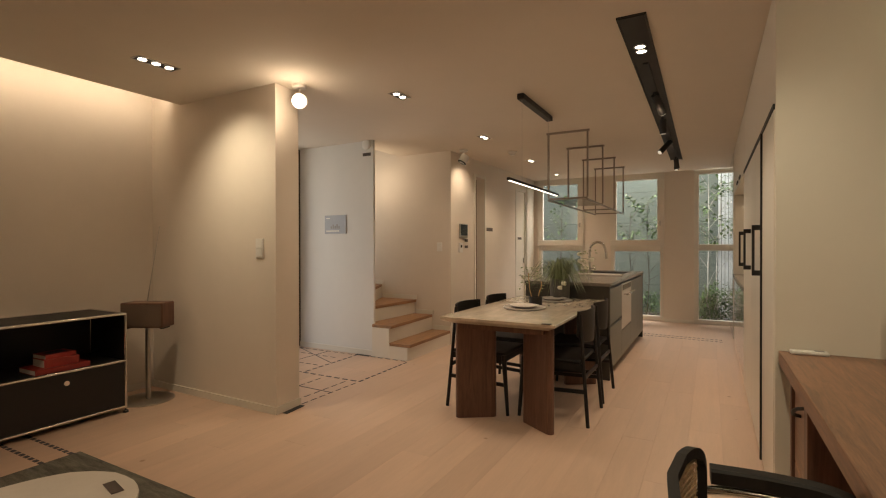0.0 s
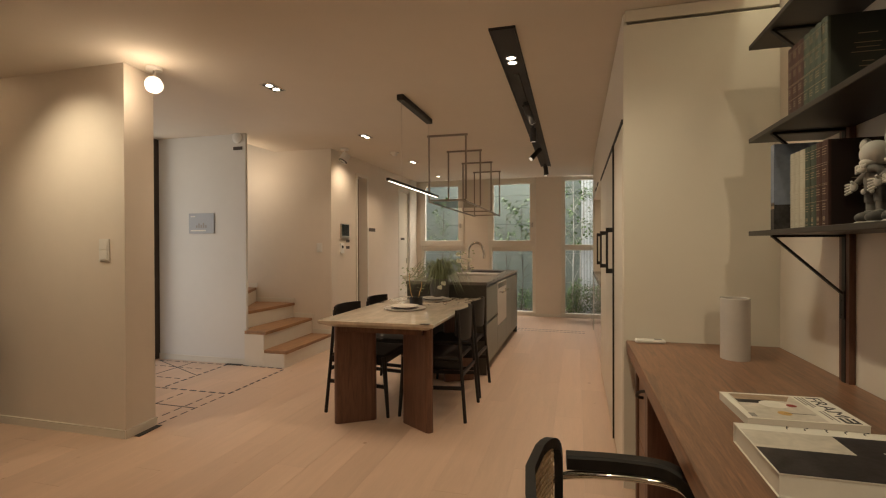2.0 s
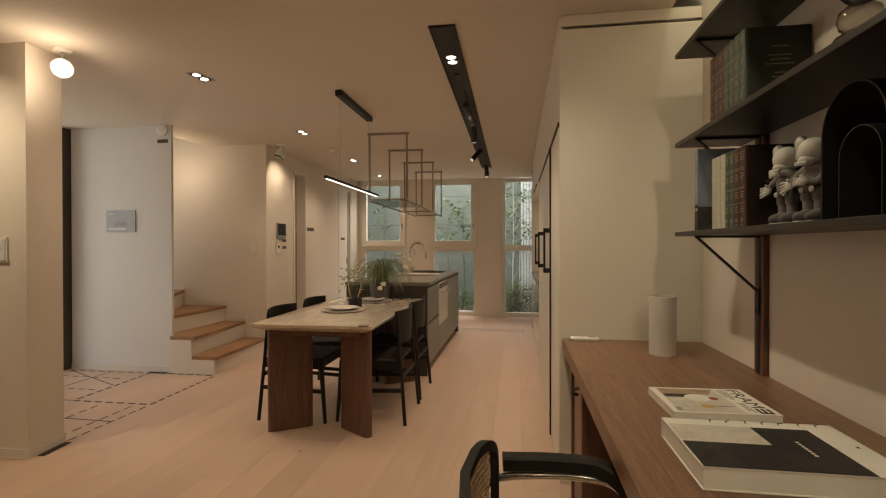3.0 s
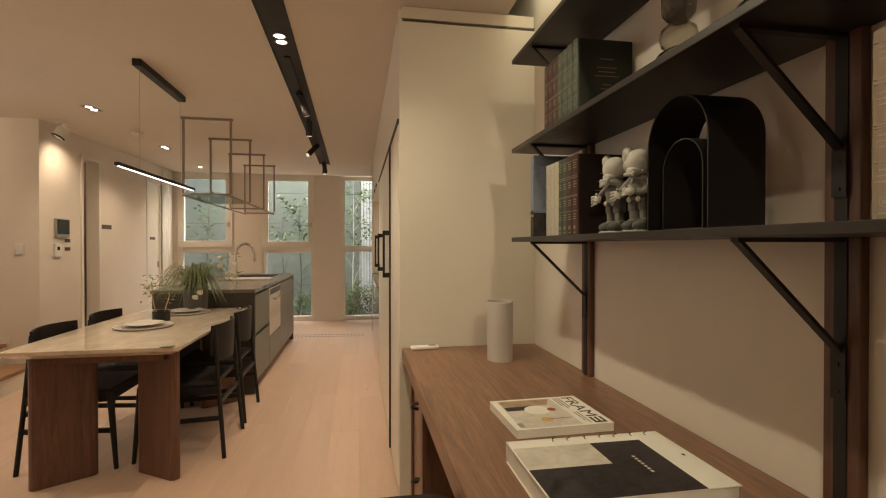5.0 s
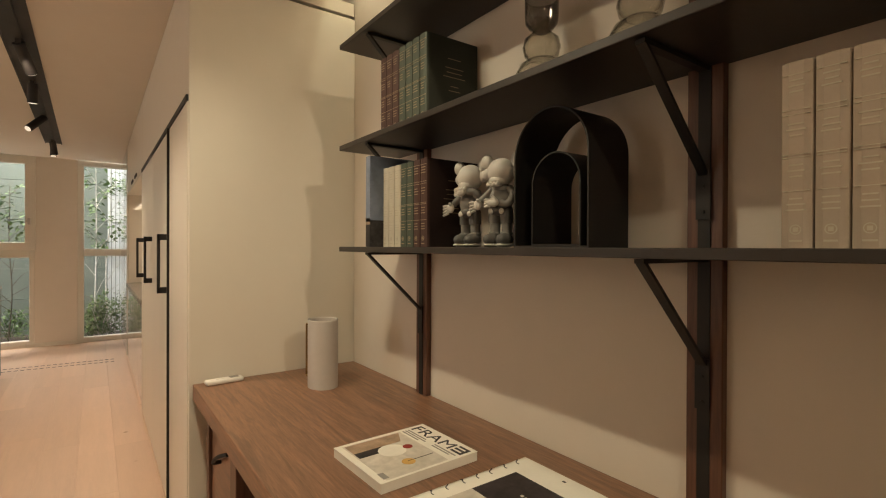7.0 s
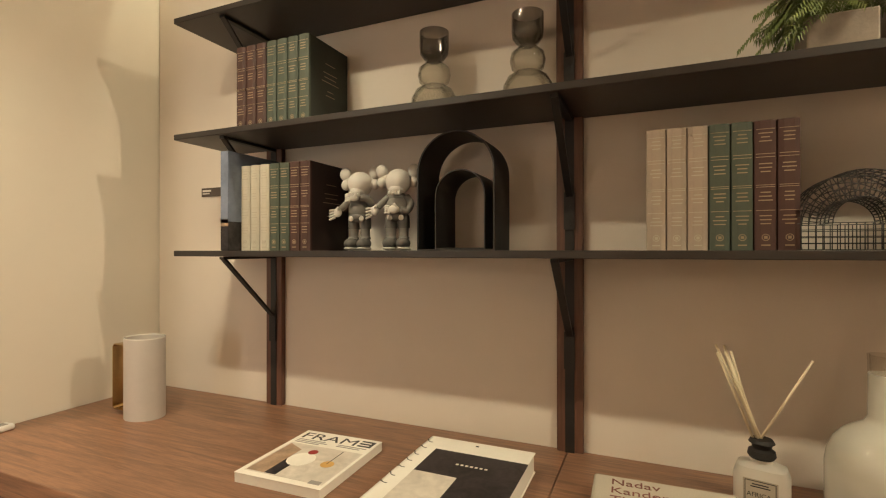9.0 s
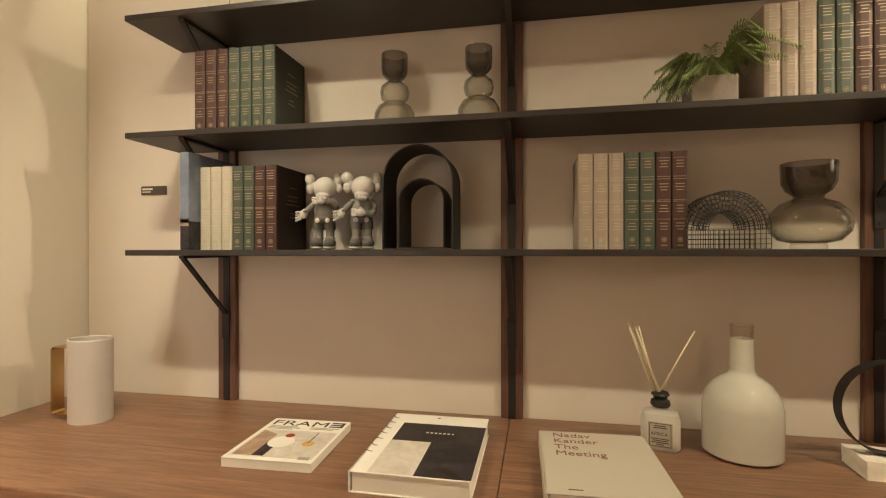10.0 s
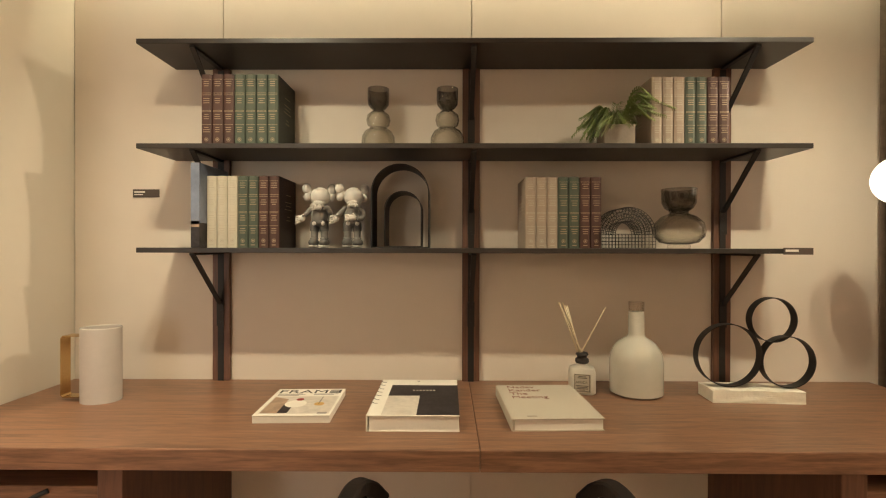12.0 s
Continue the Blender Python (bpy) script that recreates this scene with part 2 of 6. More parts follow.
def thin_glass(name, tint, edge=0.9):
    """Thin blown glass: tinted see-through walls under grey gloss that paints dark edges."""
    m = bpy.data.materials.new(name)
    m.use_nodes = True
    N, L = m.node_tree.nodes, m.node_tree.links
    N.remove(N["Principled BSDF"])
    tr_, gl_, fr_, mx_, pw_, rg_ = (N.new(k) for k in ("ShaderNodeBsdfTransparent", "ShaderNodeBsdfGlossy", "ShaderNodeLayerWeight", "ShaderNodeMixShader", "ShaderNodeMath", "ShaderNodeMapRange"))
    tr_.inputs["Color"].default_value = (*tint, 1)
    gl_.inputs["Roughness"].default_value = 0.015
    fr_.inputs["Blend"].default_value = 0.5
    pw_.operation, pw_.inputs[1].default_value = "POWER", 2.6
    rg_.inputs["To Min"].default_value, rg_.inputs["To Max"].default_value = 0.07, edge
    L.new(fr_.outputs["Facing"], pw_.inputs[0])
    L.new(pw_.outputs[0], rg_.inputs["Value"])
    L.new(rg_.outputs[0], mx_.inputs[0])
    # grey gloss stands in for the dark rims that refraction would give
    gl_.inputs["Color"].default_value = (0.55, 0.545, 0.53, 1)
    L.new(tr_.outputs[0], mx_.inputs[1])
    L.new(gl_.outputs[0], mx_.inputs[2])
    L.new(mx_.outputs[0], N["Material Output"].inputs["Surface"])
    return m


G_PANE = glass("window_glass")
G_SMOKE = thin_glass("smoked_glass", (0.925, 0.915, 0.885))
G_SMOKED = thin_glass("dark_smoked_glass", (0.66, 0.655, 0.635))
G_CLEAR = thin_glass("clear_glass", (0.97, 0.96, 0.94), 0.45)
G_MILK = mat("milk_glass", (0.56, 0.545, 0.475), 0.10, vary=0.03, coat=0.5)
gb = G_MILK.node_tree.nodes["Principled BSDF"]
gb.inputs["Subsurface Weight"].default_value, gb.inputs["Subsurface Scale"].default_value = 0.35, 0.03
gb.inputs["Subsurface Radius"].default_value = (0.6, 0.6, 0.5)
E_LED = glow("led_strip", (1.0, 0.88, 0.70), 2.6)
E_LENS = glow("lamp_lens", (1.0, 0.86, 0.66), 5)
E_GLOBE = glow("opal_globe", (1.0, 0.86, 0.68), 0.8)

# sparse small knots in the oak
nt = M_PLANK.node_tree
vor, add, kr, mixc = (nt.nodes.new(k) for k in ("ShaderNodeTexVoronoi", "ShaderNodeVectorMath", "ShaderNodeMapRange", "ShaderNodeMix"))
info = next(n for n in nt.nodes if n.bl_idname == "ShaderNodeObjectInfo")
tco = next(n for n in nt.nodes if n.bl_idname == "ShaderNodeTexCoord")
mul = nt.nodes.new("ShaderNodeMath")
mul.operation, mul.inputs[1].default_value = "MULTIPLY", 91.0
nt.links.new(info.outputs["Random"], mul.inputs[0])
nt.links.new(tco.outputs["Object"], add.inputs[0])
nt.links.new(mul.outputs[0], add.inputs[1])
nt.links.new(add.outputs[0], vor.inputs["Vector"])
vor.inputs["Scale"].default_value = 2.6
kr.inputs["From Min"].default_value, kr.inputs["From Max"].default_value = 0.018, 0.05
kr.inputs["To Min"].default_value, kr.inputs["To Max"].default_value = 0.75, 0.0
nt.links.new(vor.outputs["Distance"], kr.inputs["Value"])
mixc.data_type = "RGBA"
bsdf = nt.nodes["Principled BSDF"]
was = bsdf.inputs["Base Color"].links[0].from_socket
nt.links.new(kr.outputs[0], mixc.inputs[0])
nt.links.new(was, mixc.inputs[6])
mixc.inputs[7].default_value = (0.26, 0.14, 0.07, 1)
nt.links.new(mixc.outputs[2], bsdf.inputs["Base Color"])

# marble of the dining table: veins from a distorted wave
M_MARBLE = mat("veined_marble", (0.62, 0.53, 0.42), 0.10, vary=0.15, scale=2.2, stretch=(2.6, 0.8, 1), distort=2.5, coat=0.3)


# ---- building helpers ----
def box(bm, x0, x1, y0, y1, z0, z1, bevel=0.0, seg=2):
    vs = [bm.verts.new(p) for p in ((x0, y0, z0), (x1, y0, z0), (x1, y1, z0), (x0, y1, z0), (x0, y0, z1), (x1, y0, z1), (x1, y1, z1), (x0, y1, z1))]
    fs = [bm.faces.new([vs[i] for i in f]) for f in ((3, 2, 1, 0), (4, 5, 6, 7), (0, 1, 5, 4), (1, 2, 6, 5), (2, 3, 7, 6), (3, 0, 4, 7))]
    if bevel:
        es = list({e for f in fs for e in f.edges})
        bmesh.ops.bevel(bm, geom=es, offset=bevel, segments=seg, affect="EDGES", profile=0.5)
    return bm


def slab(x0, x1, y0, y1, z0, z1, bevel=0.0, seg=2):
    return box(bmesh.new(), x0, x1, y0, y1, z0, z1, bevel, seg)


def prism(bm, pts, z0, z1, bevel=0.0):
    """An upright prism over a plan outline, anticlockwise."""
    lo, hi = [bm.verts.new((x, y, z0)) for x, y in pts], [bm.verts.new((x, y, z1)) for x, y in pts]
    n = len(pts)
    fs = [bm.faces.new(lo[::-1]), bm.faces.new(hi)] + [bm.faces.new((lo[i], lo[(i + 1) % n], hi[(i + 1) % n], hi[i])) for i in range(n)]
    if bevel:
        bmesh.ops.bevel(bm, geom=list({e for f in fs[:2] for e in f.edges}), offset=bevel, segments=2, affect="EDGES", profile=0.5)
    return bm


def tube(bm, pts, r, n=8, r1=None, caps=True):
    """A round bar along a line of points; r1: its radius at the end."""
    pts = [Vector(p) for p in pts]
    rings = []
    for i, p in enumerate(pts):
        d = (pts[min(i + 1, len(pts) - 1)] - pts[max(i - 1, 0)]).normalized()
        u = d.orthogonal().normalized() if i == 0 else (u - d * u.dot(d)).normalized()
        v = d.cross(u)
        rad = r if r1 is None else r + (r1 - r) * i / (len(pts) - 1)
        rings.append([bm.verts.new(p + (u * math.cos(2 * math.pi * k / n) + v * math.sin(2 * math.pi * k / n)) * rad) for k in range(n)])
    for a, b in zip(rings, rings[1:]):
        for k in range(n):
            bm.faces.new((a[k], a[(k + 1) % n], b[(k + 1) % n], b[k])).smooth = True
    if caps:
        bm.faces.new(rings[0][::-1])
        bm.faces.new(rings[-1])
    return bm


def beam(bm, a, b, w, h, up=(0, 0, 1)):
    """A flat bar of section w (sideways) x h from a to b."""
    a, b = Vector(a), Vector(b)
    d = (b - a).normalized()
    s = d.cross(Vector(up)).normalized() * w / 2
    t = s.cross(d).normalized() * h / 2
    q = [bm.verts.new(p + i * s + j * t) for p in (a, b) for i, j in ((-1, -1), (1, -1), (1, 1), (-1, 1))]
    for f in ((0, 1, 2, 3), (7, 6, 5, 4), (0, 4, 5, 1), (1, 5, 6, 2), (2, 6, 7, 3), (3, 7, 4, 0)):
        bm.faces.new([q[i] for i in f])
    return bm


def lathe(bm, prof, n=32, at=(0, 0, 0), close=True):
    """A turned shape from (radius, height) pairs."""
    rings = []
    for r, z in prof:
        if r < 1e-5:
            rings.append([bm.verts.new((at[0], at[1], at[2] + z))])
        else:
            rings.append([bm.verts.new((at[0] + r * math.cos(2 * math.pi * k / n), at[1] + r * math.sin(2 * math.pi * k / n), at[2] + z)) for k in range(n)])
    for a, b in zip(rings, rings[1:]):
        for k in range(n):
            q = [a[k % len(a)], a[(k + 1) % len(a)], b[(k + 1) % len(b)], b[k % len(b)]]
            q = list(dict.fromkeys(q))
            if len(q) > 2:
                bm.faces.new(q).smooth = True
    return bm


def blob(bm, c, r, n=14, m=None):
    """An ellipsoid with half-axes r round c."""
    g = bmesh.ops.create_uvsphere(bm, u_segments=n, v_segments=max(6, n // 2 + 1), radius=1.0)
    for v in g["verts"]:
        v.co = Vector(c) + Vector((v.co.x * r[0], v.co.y * r[1], v.co.z * r[2]))
    for f in {f for v in g["verts"] for f in v.link_faces}:
        f.smooth = True
        if m is not None:
            f.material_index = m
    return bm


def curve_pts(pts, n=8):
    """A smooth line through the points."""
    P = [Vector(p) for p in pts]
    P = [P[0] * 2 - P[1]] + P + [P[-1] * 2 - P[-2]]
    out = []
    for i in range(1, len(P) - 2):
        for k in range(n):
            t = k / n
            a, b, c, d = P[i - 1:i + 3]
            out.append(0.5 * (2 * b + (c - a) * t + (2 * a - 5 * b + 4 * c - d) * t * t + (3 * b - a - 3 * c + d) * t ** 3))
    return out + [P[-2]]


def mesh(name, bm, *mats):
    me = bpy.data.meshes.new(name)
    bmesh.ops.recalc_face_normals(bm, faces=bm.faces)
    for e in bm.edges:
        if len(e.link_faces) == 2 and e.calc_face_angle(0.0) > 0.75:
            e.smooth = False
    bm.to_mesh(me)
    bm.free()
    for m in mats:
        me.materials.append(m)
    return me


def struct(name, bm, m, label, category, kind="structure"):
    return tagged(new(name, mesh(name, bm, m)), label, category, kind=kind)


def thing(name, label, category, at=(0, 0, 0), turn=0, group=""):
    ob = new(name)
    ob.empty_display_size = 0.1
    ob.matrix_basis = pose(*at, 0, 0, turn)
    return tagged(ob, label, category, group)


def part(name, bm, m, parent, label=""):
    ob = new(name, mesh(name, bm, *(m if isinstance(m, (list, tuple)) else (m,))))
    ob.parent = parent
    if name in ("spine_stamp", "cover_stamp", "caption_bars", "label_bars", "title_bars", "edge_marks", "bolts", "foliage", "leaves", "grass", "crown", "cane_web", "wire_ring", "wire_base", "skyline_print"):
        ob["kind"] = "stuff"
    return tagged(ob, label) if label else ob


def single(name, bm, m, label, category, at=(0, 0, 0), turn=0, group=""):
    """A thing of one mesh."""
    ob = new(name, mesh(name, bm, *(m if isinstance(m, (list, tuple)) else (m,))))
    ob.matrix_basis = pose(*at, 0, 0, turn)
    return tagged(ob, label, category, group)


def words(name, text, size, m, parent, x, y, z, rot=(0, 0, 0), wide=1.0, label=""):
    """Lettering as a flat mesh, in the parent's frame."""
    cu = bpy.data.curves.new(name, "FONT")
    cu.body, cu.size, cu.extrude = text, size, 0.0003
    tmp = bpy.data.objects.new(name, cu)
    scene.collection.objects.link(tmp)
    me = bpy.data.meshes.new_from_object(tmp.evaluated_get(bpy.context.evaluated_depsgraph_get()))
    bpy.data.objects.remove(tmp)
    me.materials.clear()
    me.materials.append(m)
    ob = new(name, me)
    ob.parent = parent
    ob.matrix_basis = pose(x, y, z, *rot) @ Matrix.Diagonal((wide, 1, 1, 1))
    return tagged(ob, label) if label else ob

# ---- structure ----
struct("ground", slab(-400, 400, 9.1, 800, -0.35, -0.05), M_SOIL, "dark planted garden soil behind the windows", "ground")
struct("floor_slab", slab(-5.6, 1.3, -3.7, 9.1, -0.25, -0.006), M_TRIM, "screed under the oak planks", "floor")
struct("wall_east", slab(1.055, 1.25, -3.6, 9.0, -0.2, 2.9), M_WALL, "warm white painted wall behind desk and cabinets", "wall")
struct("wall_south", slab(-4.5, 1.055, -3.6, -3.45, -0.2, 2.9), M_WALL, "warm white painted end wall of the living room", "wall")
struct("wall_west", slab(-4.5, -4.3, -3.45, 2.633, -0.2, 2.9), M_WALL, "warm white wall washed by a light cove", "wall")
struct("wall_pier", prism(bmesh.new(), [(-4.5, 2.633), (-2.735, 2.633), (-2.760, 2.885), (-4.5, 2.885)], -0.1, 2.62), M_WALL, "warm white wall end between living room and entrance", "wall")
struct("wall_entrance", slab(-4.415, -3.275, 4.53, 4.562, -0.1, 2.62), M_WALL2, "cool white wall facing the entrance", "wall")
bm = slab(-5.5, -5.3, 2.885, 3.2, -0.1, 2.62)
box(bm, -5.5, -5.3, 4.3, 5.51, -0.1, 2.62)
box(bm, -5.5, -5.3, 3.2, 4.3, 2.2, 2.62)
struct("wall_entrance_west", bm, M_WALL2, "entrance wall with a daylit doorway", "wall")
# unseen, added beyond the doorway only to block direct sun
struct("sun_block_wall", slab(-6.9, -6.7, 1.5, 6.5, -0.2, 4.5), M_WALL2, "unseen wall added to keep direct sun out of the entrance", "wall")
struct("wall_stair", slab(-5.5, -2.80, 5.51, 5.63, -0.1, 4.0), M_WALL, "warm white wall along the stairs", "wall")
bm = slab(-5.5, -5.38, 4.562, 5.51, 2.62, 4.0)
box(bm, -5.5, -3.5, 4.50, 4.562, 2.62, 4.0)
box(bm, -3.6, -3.5, 4.562, 5.51, 2.62, 4.0)
struct("wall_stair_shaft", bm, M_WALL, "warm white stair shaft walls", "wall")
# kitchen wall with two door openings
bm = prism(bmesh.new(), [(5.63, -0.1), (6.23, -0.1), (6.23, 2.22), (6.545, 2.22), (6.545, -0.1), (7.86, -0.1), (7.86, 2.20), (8.30, 2.20), (8.30, -0.1), (9.0, -0.1), (9.0, 2.62), (5.63, 2.62)], -2.92, -2.80)
for v in bm.verts:
    v.co = Vector((v.co.z, v.co.x, v.co.y))
struct("wall_kitchen", bm, M_WALL, "warm white kitchen side wall with two doorways", "wall")
bm = slab(-3.9, -3.8, 5.63, 9.0, -0.1, 2.62)
struct("wall_bath", bm, M_BATH, "beige tiled wall of the small bathroom", "wall")
bm = slab(-3.8, -2.92, 7.2, 7.3, -0.1, 2.62)
struct("wall_bath_side", bm, M_BATH, "beige partition of the small bathroom", "wall")
# window wall
YW = 8.8
bm = slab(-2.80, -2.71, YW, YW + 0.2, -0.1, 2.62)
box(bm, -1.89, -1.42, YW, YW + 0.2, -0.1, 2.62)
box(bm, -0.59, -0.15, YW, YW + 0.2, -0.1, 2.62)
box(bm, 0.46, 1.055, YW, YW + 0.2, -0.1, 2.62)
box(bm, -2.71, -1.89, YW, YW + 0.2, -0.1, 0.03)
box(bm, -1.42, -0.59, YW, YW + 0.2, -0.1, 0.03)
box(bm, -0.15, 0.46, YW, YW + 0.2, -0.1, 0.0)
struct("wall_north", bm, M_WALL, "warm white window wall of the kitchen", "wall")
# ceiling with its coves
bm = slab(-3.88, 0.90, -3.45, 2.633, CEIL, CEIL + 0.05)
box(bm, -3.88, -3.86, -3.45, 2.633, CEIL + 0.05, CEIL + 0.09)
box(bm, 0.88, 0.90, -3.45, 2.633, CEIL + 0.05, CEIL + 0.09)
box(bm, -3.6, 0.36, 2.633, YW, CEIL, CEIL + 0.05)
box(bm, 0.36, 0.90, 2.633, 2.79, CEIL, CEIL + 0.05)
box(bm, -5.4, -3.6, 2.84, 4.56, CEIL, CEIL + 0.05)
box(bm, -5.6, 1.25, -3.6, 4.53, 2.72, 2.85)
box(bm, -3.5, 1.25, 4.53, 9.0, 2.72, 2.85)
box(bm, -5.6, -3.4, 4.5, 5.65, 4.0, 4.1)
box(bm, -3.9, -2.92, 5.63, 9.0, CEIL, CEIL + 0.05)
struct("ceiling", bm, M_CEIL, "warm white flat ceiling with light coves", "ceiling")

# baseboards, slim and flush with a small lip
def board(a, b, h=0.055, t=0.012):
    bm = beam(bmesh.new(), (*a, h / 2), (*b, h / 2), t, h)
    struct("baseboard", bm, M_TRIM, "slim off-white baseboard along the wall", "baseboard")


board((-4.29, 2.626), (-2.730, 2.626))
board((-2.728, 2.625), (-2.753, 2.885))
board((-4.294, -3.4), (-4.294, 2.62))
board((-4.41, 4.523), (-3.28, 4.523), 0.06)
board((-2.793, 5.64), (-2.793, 6.2))
board((-2.793, 6.56), (-2.793, 7.84))
board((-0.585, 8.793), (-0.155, 8.793), 0.05)
board((-1.885, 8.793), (-1.425, 8.793), 0.05)

# shallow wall panels behind the shelves, with joints behind the uprights
for y0, y1 in ((-3.44, 0.132), (0.136, 1.150), (1.154, 2.170), (2.174, 2.786)):
    struct("wall_panel", slab(1.045, 1.055, y0, y1, 0.0, 2.72), M_WALL, "warm white wall panel with a hairline joint", "wall panel")

# windows: fixed frames, opening sashes, panes
def frame_bm(x0, x1, z0, z1, w, y0, y1):
    bm = slab(x0, x1, y0, y1, z0, z0 + w, 0.004, 1)
    box(bm, x0, x1, y0, y1, z1 - w, z1, 0.004, 1)
    box(bm, x0, x0 + w, y0, y1, z0 + w, z1 - w, 0.004, 1)
    box(bm, x1 - w, x1, y0, y1, z0 + w, z1 - w, 0.004, 1)
    return bm


def window(name, x0, x1, zs, sash, w=0.055):
    win = thing(name, "tall off-white framed window onto the small garden", "window")
    win["kind"] = "structure"
    z0, zm, z1 = zs
    fr = part("window_frame", box(frame_bm(x0, x1, z0, z1, w, YW + 0.01, YW + 0.11), x0 + w, x1 - w, YW + 0.01, YW + 0.11, zm - 0.05, zm + 0.05, 0.004, 1), M_TRIM, win)
    p = part("pane", slab(x0 + w, x1 - w, YW + 0.055, YW + 0.06, z0 + w, zm - 0.05), G_PANE, win)
    p.visible_shadow = False
    if sash:
        part("sash", frame_bm(x0 - 0.01, x1 + 0.01, zm + 0.04, z1 - 0.005, 0.105, YW - 0.035, YW + 0.03), M_TRIM, win, "off-white opening sash")
        h = part("window_handle", beam(bmesh.new(), (x1 - 0.09, YW - 0.06, 1.62), (x1 - 0.04, YW - 0.06, 1.62), 0.018, 0.018), M_STEEL, win, "small grey window handle")
        part("handle_base", slab(x1 - 0.065, x1 - 0.035, YW - 0.07, YW - 0.035, 1.58, 1.66, 0.003, 1), M_STEEL, win)
    q = part("pane", slab(x0 + w, x1 - w, YW + 0.045 - (0.03 if sash else 0), YW + 0.05 - (0.03 if sash else 0), zm + 0.05, z1 - w), G_PANE, win)
    q.visible_shadow = False
    return win


window("window_1", -2.71, -1.89, (0.03, 1.21, 2.46), True)
window("window_2", -1.42, -0.59, (0.03, 1.205, 2.46), True)
window("window_3", -0.15, 0.46, (0.0, 1.22, 2.46), False, 0.07)

# stairs: three straight steps, then winders that turn behind the entrance wall
stairs = thing("stairs", "white stairs with oak treads winding upwards", "stairs", (-2.78, 4.5, 0))
stairs["kind"] = "structure"
def step(pts, z, last=False):
    loc = [(x + 2.78, y - 4.5) for x, y in pts]
    part("riser", prism(bmesh.new(), loc, 0.0 if z < 0.2 else z - 0.19, z - 0.035), M_LACQ, stairs)
    part("tread", prism(bmesh.new(), [(x + (0.022 if x in (max(p[0] for p in loc),) else 0), y) for x, y in loc], z - 0.035, z, 0.004), M_TREAD, stairs, "warm oak tread")


step([(-3.27, 4.50), (-2.790, 4.50), (-2.810, 5.51), (-3.27, 5.51)], 0.176)
step([(-3.60, 4.567), (-3.275, 4.567), (-3.275, 4.50), (-3.035, 4.50), (-3.075, 5.51), (-3.60, 5.51)], 0.366)
step([(-4.40, 4.567), (-3.36, 4.567), (-3.34, 5.51), (-4.40, 5.51)], 0.548)
step([(-4.90, 4.567), (-3.42, 4.567), (-3.88, 5.51), (-4.90, 5.51)], 0.73)
step([(-5.30, 4.567), (-4.30, 4.567), (-4.75, 5.51), (-5.30, 5.51)], 0.90)
# side cheek of the steps towards the entrance
for x0, x1, z in ((-3.035, -2.795, 0.141), (-3.27, -3.037, 0.331)):
    part("side_panel", slab(x0 + 2.78, x1 + 2.78, -0.008, 0.0, 0.0, z), M_LACQ, stairs)
for x0, x1, z in ((-3.05, -2.80, 0.176), (-3.31, -3.05, 0.366), (-3.85, -3.31, 0.548), (-4.3, -3.85, 0.73)):
    part("skirting", slab(x0 + 2.78, x1 + 2.78, 0.996, 1.008, z, z + 0.055), M_TRIM, stairs)

# dark jamb of the entrance door
struct("door_jamb", slab(-4.475, -4.421, 4.36, 4.60, 0.0, 2.46), M_BRONZE, "dark bronze jamb of the entrance door", "door frame")

# doorway casing, bathroom door and store door
bm = slab(-2.80, -2.785, 6.19, 6.23, 0, 2.26)
box(bm, -2.80, -2.785, 6.545, 6.585, 0, 2.26)
box(bm, -2.80, -2.785, 6.23, 6.545, 2.22, 2.26)
struct("trim", bm, M_TRIM, "off-white doorway casing", "trim")
d = thing("door_2", "closed warm white store door with dark lever", "door", (-2.85, 8.08, 0))
d["kind"] = "structure"
part("door_leaf", slab(0.0, 0.035, -0.215, 0.215, 0.005, 2.19, 0.002, 1), M_LACQ, d)
part("door_frame", box(box(slab(0.0, 0.056, -0.245, -0.2155, 0, 2.23), 0.0, 0.056, 0.2155, 0.245, 0, 2.23), 0.0, 0.056, -0.2155, 0.2155, 2.1905, 2.23), M_TRIM, d)
part("door_handle", slab(0.036, 0.055, 0.155, 0.172, 0.95, 1.04, 0.004, 1), M_STEEL, d, "small black door pull")
part("name_plate", slab(0.036, 0.039, -0.10, 0.08, 1.36, 1.40), M_LABEL, d)

# ---- tall cabinets, niche and glossy unit along the aisle ----
FX = 0.345
cab = thing("tall_cabinet", "warm white handled tall cupboard wall reaching the ceiling", "cabinet", (FX, 2.79, 0))
part("carcass", slab(0.022, 0.70, 0.02, 2.32, 0.0, 2.385), M_LACQ, cab)
part("end_panel", slab(0.0, 0.705, 0.0, 0.018, 0.0, 2.385, 0.0015, 1), M_LACQ, cab)
# the slab's dark colour supplies the shade of the recess below the ceiling
part("ceiling_gap_shade", slab(0.035, 0.68, 0.035, 2.30, 2.385, 2.402), M_ISLDARK, cab, "dark slab painting the shade in the gap under the ceiling")
part("ceiling_infill", slab(0.010, 0.70, 0.004, 2.31, 2.402, 2.4597), M_CEIL, cab, "painted infill above the shadow gap")
part("filler", slab(0.0, 0.02, 0.02, 2.33, 1.910, 2.45, 0.0015, 1), M_LACQ, cab)
